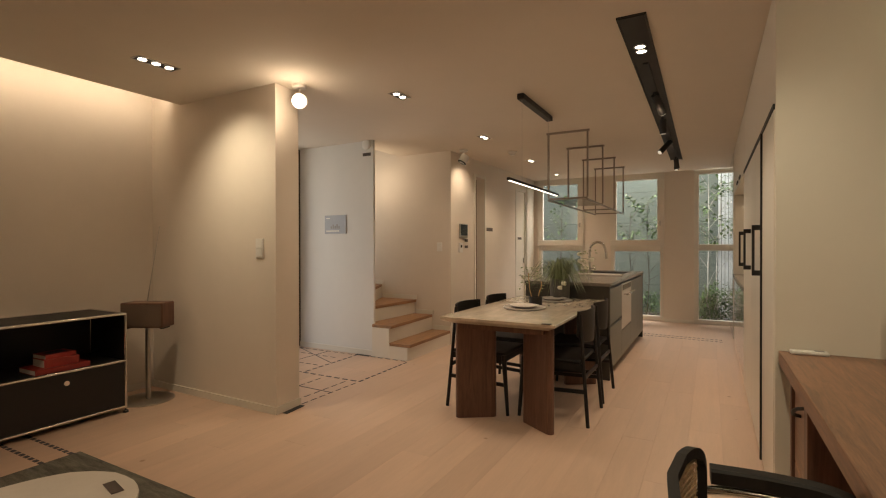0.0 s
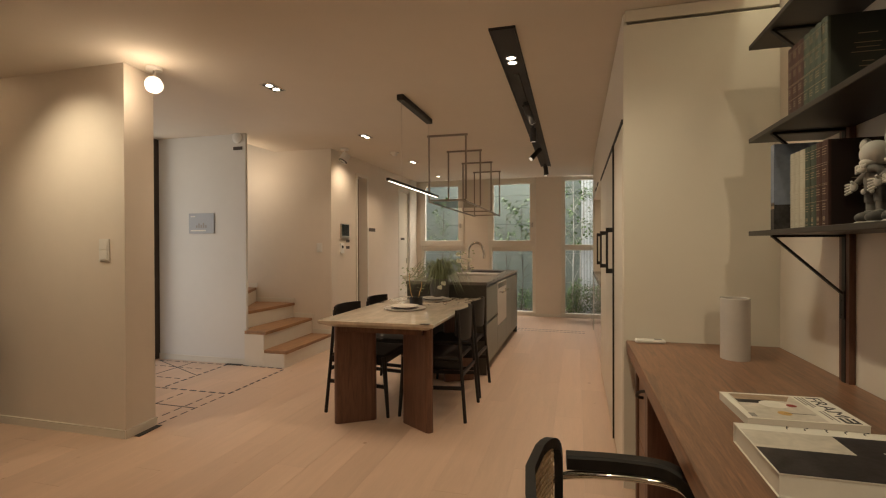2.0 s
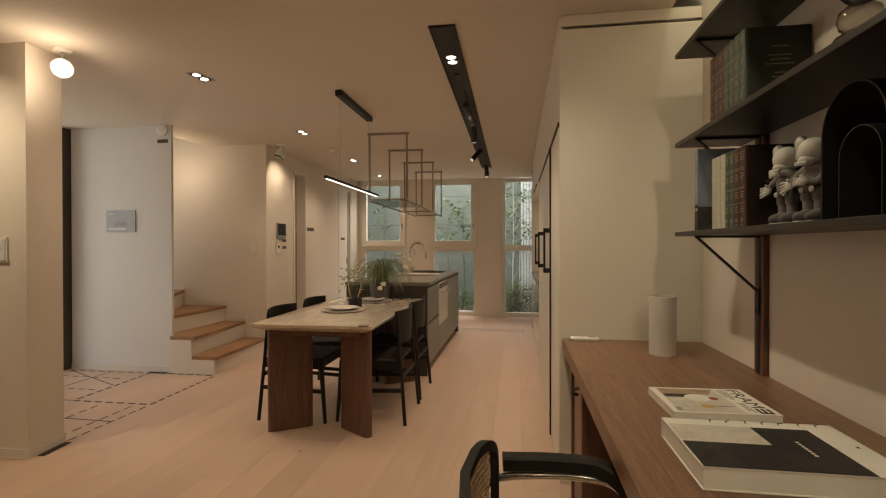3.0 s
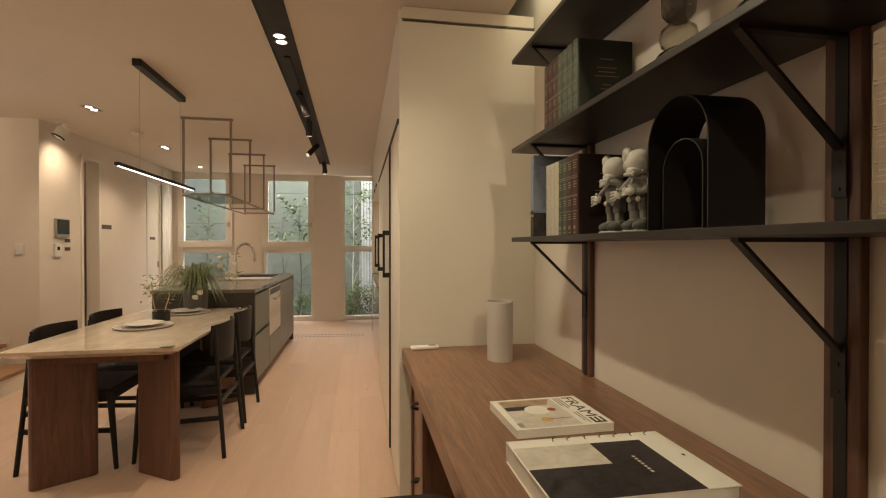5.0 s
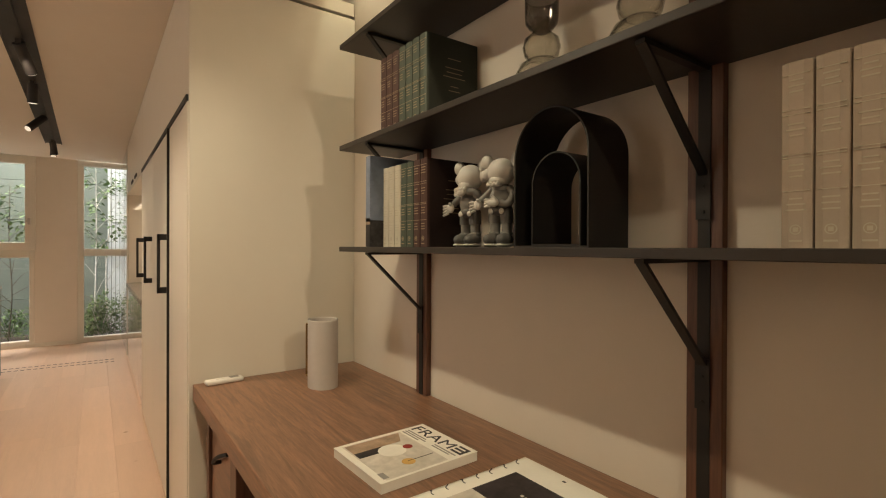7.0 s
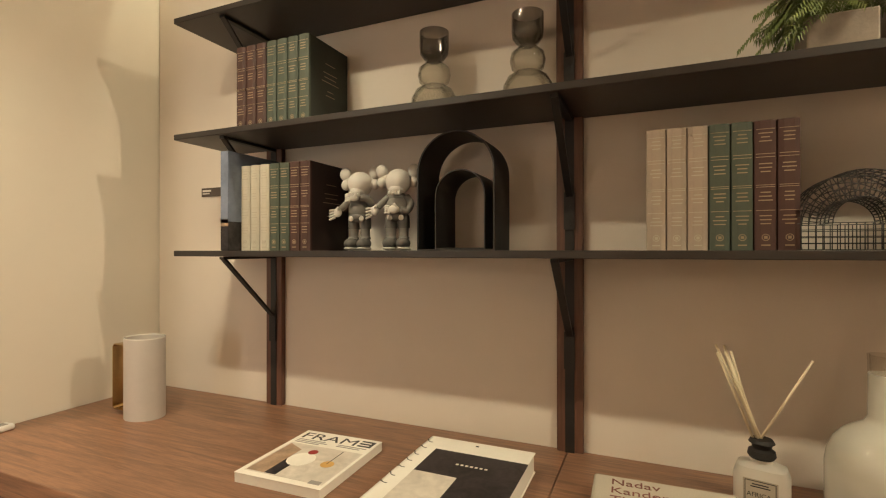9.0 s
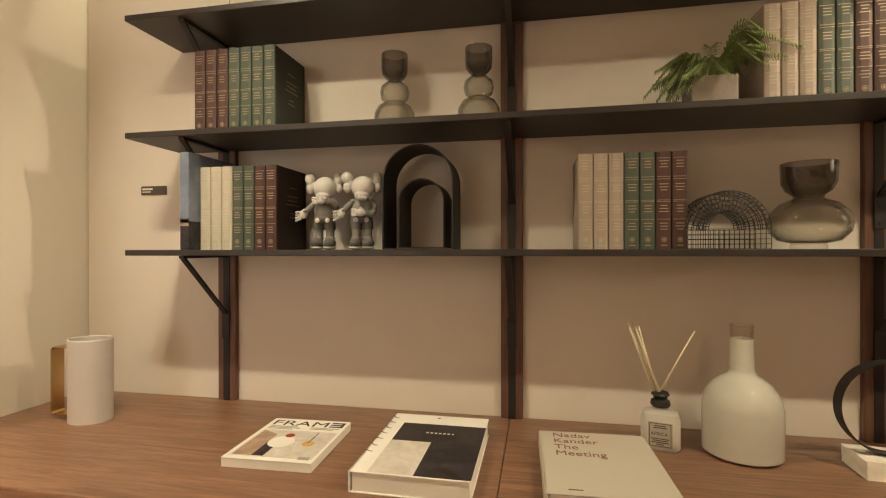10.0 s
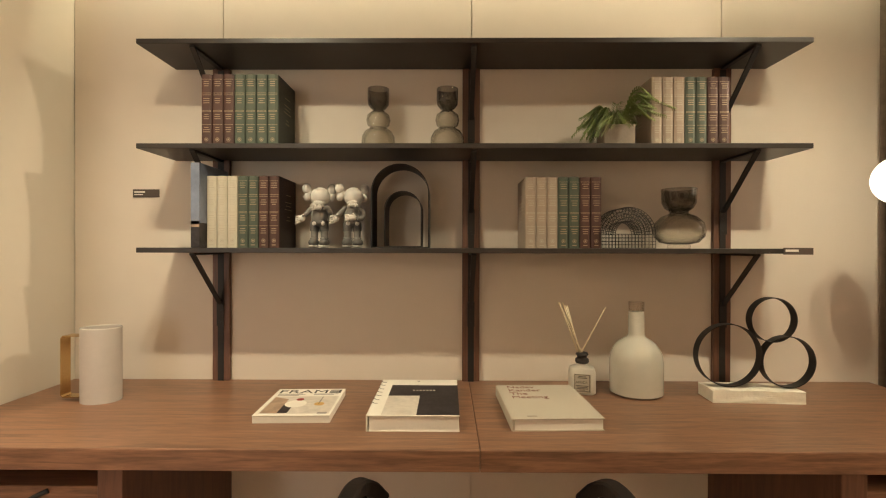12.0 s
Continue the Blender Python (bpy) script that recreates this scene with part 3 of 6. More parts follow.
for a, b, hy in ((0.022, 0.585, None), (0.605, 1.40, 0.66), (1.404, 2.33, 1.475)):
    dr = part("door", slab(-0.004, 0.018, a, b, 0.03, 1.882, 0.002, 1), M_LACQ, cab)
    for h in ((hy,) if hy else ()):
        hb = slab(-0.050, -0.036, h - 0.008, h + 0.010, 1.075, 1.37, 0.003, 1)
        box(hb, -0.05, -0.004, h - 0.008, h + 0.010, 1.075, 1.105, 0.002, 1)
        box(hb, -0.05, -0.004, h - 0.008, h + 0.010, 1.340, 1.37, 0.002, 1)
        part("handle", hb, M_BLACK, dr, "square black bar handle")
hb = slab(-0.050, -0.036, 2.15, 2.168, 1.075, 1.37, 0.003, 1)
box(hb, -0.05, -0.004, 2.15, 2.168, 1.075, 1.105, 0.002, 1)
box(hb, -0.05, -0.004, 2.15, 2.168, 1.340, 1.37, 0.002, 1)
part("handle", hb, M_BLACK, cab, "square black bar handle")
# slightly proud black strips drawn where the dark door gaps run
part("door_gap", slab(-0.014, 0.0225, 0.588, 0.602, 0.03, 1.885), M_BLACK, cab, "black strip standing in for the gap between the doors")
part("top_gap", slab(-0.008, 0.0225, 0.022, 2.33, 1.884, 1.908), M_BLACK, cab, "black strip standing in for the gap above the doors")

niche = thing("niche_cabinet", "glossy base drawers with a lit worktop niche", "cabinet", (FX, 5.13, 0))
part("carcass", slab(0.02, 0.70, 0.0, 2.2, 0.0, 0.84), M_LACQ, niche)
for i in range(4):
    part("drawer_front", slab(0.0, 0.02, 0.005 + 0.55 * i, 0.548 + 0.55 * i, 0.06, 0.82, 0.001, 1), M_GLOSS, niche)
part("worktop", slab(-0.01, 0.70, 0.0, 2.2, 0.845, 0.885, 0.003, 1), M_WORKTOP, niche, "dark stone worktop")
part("back_panel", slab(0.55, 0.56, 0.0, 2.2, 0.885, 1.90), M_LACQ, niche)
part("upper_cabinet", slab(0.0, 0.70, 0.0, 2.2, 1.90, 2.45, 0.002, 1), M_LACQ, niche)
for y in (0.6, 1.1):
    part("vent", slab(-0.008, 0.0, y, y + 0.25, 1.93, 1.955), M_BLACK, niche, "short black vent slot")

gl = thing("glossy_cabinet", "tall glossy white unit mirroring the window", "cabinet", (0.338, 7.34, 0))
part("carcass", slab(0.02, 0.70, 0.0, 1.45, 0.0, 2.45), M_GLOSS, gl)
for i in range(2):
    part("door", slab(0.0, 0.019, 0.003 + 0.725 * i, 0.724 + 0.725 * i, 0.05, 2.44, 0.001, 1), M_GLOSS, gl)

# ---- island ----
isl = thing("kitchen_island", "grey-green kitchen island with dark end panel", "island", (-0.73, 4.75, 0))
part("plinth", slab(-0.72, -0.09, 0.06, 2.42, 0.0, 0.08), M_BLACK, isl)
part("body", slab(-0.80, -0.022, 0.03, 2.46, 0.08, 0.865), M_ISLDARK, isl)
part("end_panel", slab(-0.81, 0.0, 0.0, 0.03, 0.0, 0.874, 0.002, 1), M_ISLDARK, isl, "dark bronze end panel")
part("end_panel", slab(-0.81, 0.0, 2.46, 2.49, 0.0, 0.874, 0.002, 1), M_ISLDARK, isl, "dark bronze end panel")
for y0, y1, z0, z1 in ((0.035, 0.685, 0.09, 0.485), (0.035, 0.685, 0.515, 0.845), (0.69, 1.35, 0.09, 0.36), (1.355, 1.9, 0.09, 0.845), (1.905, 2.455, 0.09, 0.845)):
    part("drawer_front", slab(-0.022, 0.0, y0, y1, z0, z1, 0.002, 1), M_ISLAND, isl)
ov = part("oven", slab(-0.022, 0.004, 0.69, 1.35, 0.37, 0.845, 0.003, 1), M_PUTTY, isl, "pale built-in oven front")
hb = tube(bmesh.new(), [(0.045, 0.76, 0.735), (0.045, 1.28, 0.735)], 0.010)
tube(hb, [(0.0, 0.80, 0.735), (0.045, 0.80, 0.735)], 0.007)
tube(hb, [(0.0, 1.24, 0.735), (0.045, 1.24, 0.735)], 0.007)
part("handle", hb, M_CHROME, ov, "chrome oven handle")
part("control_panel", slab(0.0045, 0.007, 0.72, 1.32, 0.78, 0.835), M_SCREEN, ov)
bm = slab(-0.82, 0.008, -0.008, 0.70, 0.872, 0.902, 0.002, 1)
box(bm, -0.82, 0.008, 2.15, 2.50, 0.872, 0.902, 0.002, 1)
box(bm, -0.82, -0.60, 0.70, 2.15, 0.872, 0.902)
box(bm, -0.11, 0.008, 0.70, 2.15, 0.872, 0.902)
box(bm, -0.60, -0.11, 0.70, 1.42, 0.872, 0.902)
part("worktop", bm, M_WORKTOP, isl, "thin grey stone worktop")
bm = slab(-0.60, -0.11, 1.42, 2.15, 0.72, 0.73)
for a in ((-0.60, -0.592, 1.42, 2.15), (-0.118, -0.11, 1.42, 2.15), (-0.60, -0.11, 1.42, 1.428), (-0.60, -0.11, 2.142, 2.15)):
    box(bm, *a, 0.73, 0.905)
part("sink", bm, M_STEEL, isl, "undermounted steel sink")
bm = bmesh.new()
for i in range(12):
    box(bm, -0.58, -0.13, 1.62 + i * 0.042, 1.634 + i * 0.042, 0.900, 0.908)
single("drying_grid", bm, M_BLACK, "black slatted drying grid across the sink", "dish rack", (-0.73, 4.75, 0))
single("chopping_board", slab(-0.27, 0.27, -0.11, 0.11, 0, 0.018, 0.005, 2), M_PUTTY, "pale chopping board lying by the sink", "board", (-1.08, 5.98, 0.903))
fa = thing("faucet", "tall chrome gooseneck kitchen faucet on the island", "faucet", (-1.24, 6.28, 0.902))
part("base", lathe(bmesh.new(), [(0, 0), (0.028, 0), (0.028, 0.012), (0.018, 0.02), (0.018, 0.09), (0, 0.09)], 20), M_CHROME, fa)
part("spout", tube(bmesh.new(), curve_pts([(0, 0, 0.08), (0, 0, 0.28), (0.03, -0.005, 0.36), (0.10, -0.01, 0.395), (0.17, -0.015, 0.36), (0.20, -0.02, 0.27), (0.205, -0.02, 0.24)], 6), 0.0145, 14), M_CHROME, fa)
part("spray_head", tube(bmesh.new(), [(0.204, -0.02, 0.26), (0.207, -0.02, 0.19)], 0.017, 14), M_CHROME, fa)
part("lever", tube(bmesh.new(), [(0.015, 0, 0.06), (0.07, 0.0, 0.075)], 0.006, 8), M_CHROME, fa)

# ---- dining table ----
tb = thing("dining_table", "veined marble dining table on walnut slab legs", "table", (-1.185, 3.922, 0))
bm = bmesh.new()
W, D = 0.415, 0.822
outl = lambda k: [(-W + k, -D + k), (W - k, -D + k), (W - k, D - k), (-W + k, D - k)]
loops = [[bm.verts.new((x, y, z)) for x, y in outl(k)] for k, z in ((0.065, 0.700), (0.004, 0.728), (0.0, 0.734), (0.0, 0.747), (0.003, 0.750))]
bm.faces.new(loops[0][::-1])
bm.faces.new(loops[-1])
for a, b in zip(loops, loops[1:]):
    for k in range(4):
        bm.faces.new((a[k], a[(k + 1) % 4], b[(k + 1) % 4], b[k]))
part("tabletop", bm, M_MARBLE, tb, "glossy beige veined marble top")
part("under_frame", slab(-0.30, 0.30, -0.72, 0.72, 0.66, 0.70), M_WALNUTV, tb)
def table_leg(a, b):
    a, b = Vector(a), Vector(b)
    d = (b - a).normalized()
    s = Vector((-d.y, d.x)) * 0.03
    pts = []
    for c, e in ((a, -1), (b, 1)):
        for k in range(7):
            an = math.pi * k / 6
            pts.append(c + e * (d * math.sin(an) * 0.03 + s * math.cos(an)))
    part("leg", prism(bmesh.new(), [(p.x, p.y) for p in pts], 0.0, 0.70, 0.003), M_WALNUTV, tb, "solid walnut slab leg")


for sy in (1, -1):
    for sx in (1, -1):
        table_leg((sx * 0.335, -sy * 0.672), (sx * 0.135, -sy * 0.54))

# ---- dining chairs ----
ch = thing("dining_chair", "black stained wooden dining chair with curved back", "chair", (-0.90, 3.71, 0), 90, "chairs round the dining table")
bm = slab(-0.225, 0.225, -0.20, 0.225, 0.425, 0.455, 0.012, 2)
part("seat", bm, M_EBONY, ch, "black leather seat")
for sx in (1, -1):
    part("leg", tube(bmesh.new(), [(sx * 0.235, -0.25, 0.0), (sx * 0.215, -0.215, 0.42), (sx * 0.20, -0.19, 0.77)], 0.013, 10, 0.012), M_EBONY, ch)
    part("leg", tube(bmesh.new(), [(sx * 0.225, 0.25, 0.0), (sx * 0.215, 0.215, 0.44)], 0.012, 10, 0.019), M_EBONY, ch)
    part("stretcher", beam(bmesh.new(), (sx * 0.225, -0.235, 0.24), (sx * 0.22, 0.235, 0.22), 0.016, 0.026), M_EBONY, ch)
    part("seat_rail", beam(bmesh.new(), (sx * 0.215, -0.21, 0.405), (sx * 0.215, 0.21, 0.41), 0.02, 0.045), M_EBONY, ch)
part("stretcher", beam(bmesh.new(), (-0.222, -0.22, 0.33), (0.222, -0.22, 0.33), 0.016, 0.026), M_EBONY, ch)
part("seat_rail", beam(bmesh.new(), (-0.21, 0.205, 0.405), (0.21, 0.205, 0.405), 0.02, 0.045), M_EBONY, ch)
bm = bmesh.new()
rows = []
for i in range(13):
    u = i / 12 * 2 - 1
    yb = -0.235 + 0.055 * u * u
    zt = 0.798 - 0.004 * u * u
    zb = 0.56 + 0.06 * abs(u) ** 3
    rows.append([bm.verts.new(p) for p in ((u * 0.22, yb, zb), (u * 0.22, yb + 0.012, zb), (u * 0.22, yb + 0.006, zt), (u * 0.22, yb - 0.008, zt))])
for a, b in zip(rows, rows[1:]):
    for k in range(4):
        bm.faces.new((a[k], a[(k + 1) % 4], b[(k + 1) % 4], b[k])).smooth = k in (1, 3)
bm.faces.new(rows[0][::-1])
bm.faces.new(rows[-1])
part("backrest", bm, M_EBONY, ch, "curved black plywood backrest")
copy_thing(ch, pose(-0.91, 4.29, 0, 0, 0, 90))
copy_thing(ch, pose(-1.47, 3.66, 0, 0, 0, -90))
copy_thing(ch, pose(-1.47, 4.26, 0, 0, 0, -90))

# ---- table setting ----
def plate_set(x, y):
    single("charger_plate", lathe(bmesh.new(), [(0, 0), (0.15, 0), (0.17, 0.008), (0.168, 0.014), (0.15, 0.008), (0, 0.007)], 40), M_PUTTY, "round taupe charger plate on the marble table", "plate", (x, y, 0.750), 0, "charger plates")
    single("dinner_plate", lathe(bmesh.new(), [(0, 0.0), (0.075, 0.0), (0.118, 0.018), (0.116, 0.021), (0.075, 0.006), (0, 0.005)], 40), M_CERAMIC, "white ceramic plate on a charger", "plate", (x, y, 0.7585), 0, "dinner plates")


plate_set(-1.22, 3.80)
plate_set(-1.17, 4.44)
rng = random.Random(3)


def leaf_blade(bm, pts, w, n=None):
    """A tapering leaf strip along a line of points."""
    P = [Vector(p) for p in pts]
    prev = None
    for i, p in enumerate(P):
        t = i / (len(P) - 1)
        d = (P[min(i + 1, len(P) - 1)] - P[max(i - 1, 0)]).normalized()
        s = d.cross(Vector((0, 0, 1)))
        s = (s.normalized() if s.length > 1e-4 else Vector((1, 0, 0))) * w * (math.sin(math.pi * min(0.97, 0.12 + t * 0.88)) + 0.05)
        q = [bm.verts.new(p - s), bm.verts.new(p + s + Vector((0, 0, 0.15 * w)))]
        if prev:
            bm.faces.new((prev[0], prev[1], q[1], q[0])).smooth = True
        prev = q


def flower(bm, c, r):
    for k in range(9):
        an, up = k * 2.4, -0.6 + 1.5 * k / 8
        blob(bm, Vector(c) + Vector((math.cos(an), math.sin(an), up)) * r * 0.45, (r * 0.55, r * 0.55, r * 0.5), 8)


M_SCREENV = mat("dark_grey_ceramic", (0.10, 0.092, 0.08), 0.5, vary=0.2, scale=10, bump=0.2)
va = thing("flower_vase", "dark grey vase of grasses and cream flowers", "vase", (-1.16, 4.62, 0.750))
part("vase", lathe(bmesh.new(), [(0, 0), (0.08, 0), (0.088, 0.02), (0.092, 0.12), (0.085, 0.19), (0.078, 0.19), (0.08, 0.12), (0.07, 0.02), (0, 0.02)], 32), M_SCREENV, va, "dark grey ceramic vase")
bm = bmesh.new()
for i in range(210):
    an, reach, h = rng.uniform(0, 6.283), rng.uniform(0.16, 0.42), rng.uniform(0.05, 0.27)
    c = Vector((math.cos(an), math.sin(an), 0))
    leaf_blade(bm, curve_pts([c * 0.04 + Vector((0, 0, 0.15)), c * reach * 0.5 + Vector((0, 0, 0.19 + h * 0.75)), c * reach + Vector((0, 0, 0.16 + h * 0.5 - reach * 0.36))], 4), rng.uniform(0.002, 0.005))
part("grass", bm, M_GRASS, va, "arching grey-green grass blades")
for fx, fy, fz in ((0.20, -0.05, 0.36), (0.25, -0.02, 0.30), (0.17, 0.05, 0.42), (0.29, 0.0, 0.37), (-0.22, -0.12, 0.28), (0.05, -0.18, 0.12), (0.09, -0.20, 0.16), (-0.30, -0.16, 0.21)):
    part("stem", tube(bmesh.new(), curve_pts([(fx * 0.1, fy * 0.1, 0.15), (fx * 0.6, fy * 0.6, max(fz, 0.2)), (fx, fy, fz)], 4), 0.002, 5), M_GRASS, va)
    bm = bmesh.new()
    flower(bm, (fx, fy, fz), 0.024)
    part("bloom", bm, M_PETAL, va, "round cream bloom")
bm = bmesh.new()
for i in range(110):
    fx, fy, fz = rng.uniform(0.08, 0.32), rng.uniform(-0.12, 0.08), rng.uniform(0.24, 0.46)
    if i > 60:
        fx, fy, fz = rng.uniform(-0.34, -0.1), rng.uniform(-0.24, -0.05), rng.uniform(0.08, 0.30)
    an = rng.uniform(0, 6.28)
    leaf_blade(bm, [(fx, fy, fz), (fx + 0.02 * math.cos(an), fy + 0.02 * math.sin(an), fz + 0.008), (fx + 0.042 * math.cos(an), fy + 0.042 * math.sin(an), fz - 0.004)], 0.009)
part("leaves", bm, M_FERN, va, "small green leaves")
cu = thing("candle_holder", "small black pot with a brass wire loop", "candle holder", (-1.215, 4.07, 0.750))
part("pot", lathe(bmesh.new(), [(0, 0), (0.055, 0), (0.057, 0.07), (0.050, 0.07), (0.048, 0.015), (0, 0.015)], 28), M_BLACK, cu)
part("wire_loop", tube(bmesh.new(), curve_pts([(-0.02, 0, 0.02), (-0.05, 0, 0.12), (-0.06, 0, 0.22), (-0.062, 0, 0.27)], 5) , 0.004, 8), M_BRASS, cu, "bent brass rod")
part("wire_loop", tube(bmesh.new(), curve_pts([(0.02, 0, 0.02), (0.03, 0, 0.10), (0.05, 0.0, 0.16), (0.048, 0, 0.20)], 5) , 0.004, 8), M_BRASS, cu, "bent brass rod")
single("table_card", slab(-0.03, 0.03, -0.02, 0.02, 0, 0.004), M_LABEL, "small dark card lying on the table corner", "card", (-0.83, 3.11, 0.750))

# ---- pendant bar, hanging rack, track and downlights ----
pb = thing("pendant_light", "slim black linear pendant with glowing underside", "pendant lamp", (-1.235, 4.15, CEIL))
part("canopy", slab(-0.028, 0.028, -0.40, 0.40, -0.045, 0.0, 0.003, 1), M_BLACK, pb)
part("bar", slab(-0.013, 0.013, -0.665, 0.665, -0.718, -0.697, 0.003, 1), M_BLACK, pb)
part("diffuser", slab(-0.008, 0.008, -0.64, 0.64, -0.7205, -0.7185), E_LED, pb, "glowing warm white strip")
for y in (-0.36, 0.36):
    part("wire", tube(bmesh.new(), [(0, y, -0.7), (0, y, -0.04)], 0.0012, 5), M_STEEL, pb)

rk = thing("ceiling_rack", "taupe metal hanging rack with four hoops over the island", "rack", (-1.235, 5.2, CEIL), 1.15)
TOPZ, BOTZ, RW = 0.0, -0.70, 0.205
for i in range(4):
    y = i * 0.895
    for sx in (-1, 1):
        part("post", slab(sx * RW - 0.009, sx * RW + 0.009, y - 0.009, y + 0.009, BOTZ, TOPZ - 0.02), M_RACK, rk)
    part("top_bar", slab(-RW - 0.02, RW + 0.02, y - 0.011, y + 0.011, TOPZ - 0.02, TOPZ), M_RACK, rk)
    part("cross_bar", slab(-RW, RW, y - 0.009, y + 0.009, BOTZ - 0.018, BOTZ), M_RACK, rk)
part("tray", slab(-RW + 0.012, RW - 0.012, 0.012, 0.883, BOTZ - 0.026, BOTZ - 0.020), G_SMOKE, rk, "thin smoked glass tray")
for sx in (-1, 1):
    part("side_rail", slab(sx * RW - 0.011, sx * RW + 0.011, -0.011, 3 * 0.895 + 0.011, BOTZ - 0.03, BOTZ - 0.018), M_RACK, rk)

tr = thing("track_light", "recessed black track with swivelling spotlights", "track light", (-0.283, 2.8, CEIL), 0.6)
bm = slab(-0.066, 0.066, 0.0, 4.82, -0.004, 0.0)
for sx in (-1, 1):
    box(bm, sx * 0.070 - 0.004, sx * 0.070 + 0.004, 0.0, 4.82, -0.012, 0.0)
part("channel", bm, M_BLACK, tr)
part("cover_plate", slab(-0.064, 0.064, 0.01, 0.72, -0.010, -0.005), M_BLACK, tr)
part("rail", slab(-0.018, 0.018, 0.73, 4.8, -0.016, -0.005), M_BLACK, tr)
for y in (0.42, 0.50):
    lb = part("lamp_ring", lathe(bmesh.new(), [(0.030, 0), (0.036, 0), (0.036, 0.008), (0.030, 0.008)], 24, (0, y, -0.018)), M_STEEL, tr)
    part("lens", lathe(bmesh.new(), [(0, 0), (0.029, 0), (0.029, 0.003), (0, 0.003)], 24, (0, y, -0.015)), E_LENS, lb, "glowing lamp lens")
for y, tx, ty in ((1.42, 0.05, 0.10), (2.25, 0.0, 0.02), (3.35, -0.10, -0.10), (4.55, 0.02, 0.05), (4.75, 0.0, -0.03)):
    sp = part("spotlight", tube(bmesh.new(), [(0, y, -0.03), (tx, y + ty, -0.16)], 0.030, 20), M_BLACK, tr)
    dd = Vector((tx, ty, -0.13)).normalized()
    e = Vector((tx, y + ty, -0.16))
    part("lens", tube(bmesh.new(), [e + dd * 0.001, e + dd * 0.004], 0.024, 20), E_LENSD, sp, "dimly glowing lamp lens")
    part("stem", slab(-0.012, 0.012, y - 0.03, y + 0.03, -0.04, -0.016), M_BLACK, sp)


def downlight(x, y, n=2):
    d = thing("downlight", "small recessed white downlight in the ceiling", "downlight", (x, y, CEIL), 0, "recessed ceiling downlights")
    hl = 0.045 * n
    bm = slab(-0.048, 0.048, -hl - 0.004, -hl + 0.004, -0.004, 0.0)
    box(bm, -0.048, 0.048, hl - 0.004, hl + 0.004, -0.004, 0.0)
    box(bm, -0.052, -0.044, -hl, hl, -0.004, 0.0)
    box(bm, 0.044, 0.052, -hl, hl, -0.004, 0.0)
    part("trim_ring", bm, M_STEEL, d)
    part("baffle", slab(-0.044, 0.044, -hl + 0.004, hl - 0.004, -0.001, 0.0), M_BLACK, d)
    for i in range(n):
        y0 = (i - (n - 1) / 2) * 0.088
        part("lens", lathe(bmesh.new(), [(0, 0), (0.025, 0), (0.025, 0.003), (0, 0.003)], 24, (0, y0, -0.0055)), E_LENS, d, "glowing lamp lens")


# the first three fixtures are made up, to carry the added fill lamps
for x, y, n in ((-3.1, 0.3, 3), (-1.7, -0.3, 2), (-1.7, -1.8, 2), (-3.12, 1.98, 3), (-2.10, 3.33, 2), (-2.12, 5.03, 2), (-2.15, 6.72, 2), (-2.2, 8.2, 1), (0.078, 2.029, 2), (0.078, -0.036, 2), (0.63, -0.95, 1)):
    downlight(x, y, n)

single("smoke_detector", lathe(bmesh.new(), [(0, 0), (0.055, 0), (0.055, -0.015), (0.035, -0.03), (0.03, -0.045), (0, -0.048)], 28), M_WHITE, "round white smoke detector on the ceiling", "smoke detector", (-2.14, 5.96, CEIL))


def swivel_spot(x, y, aim, lens):
    s = thing("ceiling_spot", "white swivelling ceiling spotlight", "spotlight", (x, y, CEIL), 0, "swivelling ceiling spots")
    part("base", lathe(bmesh.new(), [(0, 0), (0.05, 0), (0.05, -0.02), (0, -0.022)], 28), M_WHITE, s)
    part("yoke", tube(bmesh.new(), [(0, 0, -0.02), (0, 0, -0.07)], 0.007, 8), M_WHITE, s)
    a = Vector(aim).normalized()
    c = Vector((0, 0, -0.115))
    hd = part("head", tube(bmesh.new(), [c - a * 0.05, c + a * 0.045], 0.054, 24), M_WHITE, s)
    part("rim", tube(bmesh.new(), [c + a * 0.045, c + a * 0.052], 0.057, 24), M_BLACK if not lens else M_WHITE, hd)
    part("lens", tube(bmesh.new(), [c + a * 0.0525, c + a * 0.056], 0.046, 24), E_LENS if lens else M_SCREEN, hd, "glowing lamp lens" if lens else "dark lamp face")


swivel_spot(-2.62, 2.76, (0.75, -0.75, -0.35), True)
swivel_spot(-2.64, 5.56, (-0.3, -0.3, -0.75), False)

# ---- entrance, stairs wall, kitchen wall fittings ----
po = thing("notice_board", "framed pale notice print on the entrance wall", "sign", (-3.835, 4.528, 1.51))
part("board", slab(-0.165, 0.165, -0.008, 0.0, -0.11, 0.11, 0.001, 1), M_NOTICE, po)
bm = bmesh.new()
for i, (x, h) in enumerate(((-0.06, 0.03), (-0.03, 0.05), (0.0, 0.035), (0.03, 0.055), (0.06, 0.03))):
    box(bm, x - 0.01, x + 0.01, -0.0095, -0.0085, -0.05, -0.05 + h)
part("skyline_print", bm, M_GREY, po)
bm = slab(-0.14, -0.08, -0.0095, -0.0085, 0.07, 0.08)
box(bm, -0.14, 0.06, -0.0095, -0.0085, -0.085, -0.07)
part("caption_bars", bm, M_PAPER, po)
si = thing("fire_siren", "round white fire siren with a dark caption plate", "siren", (-3.365, 4.528, 2.385))
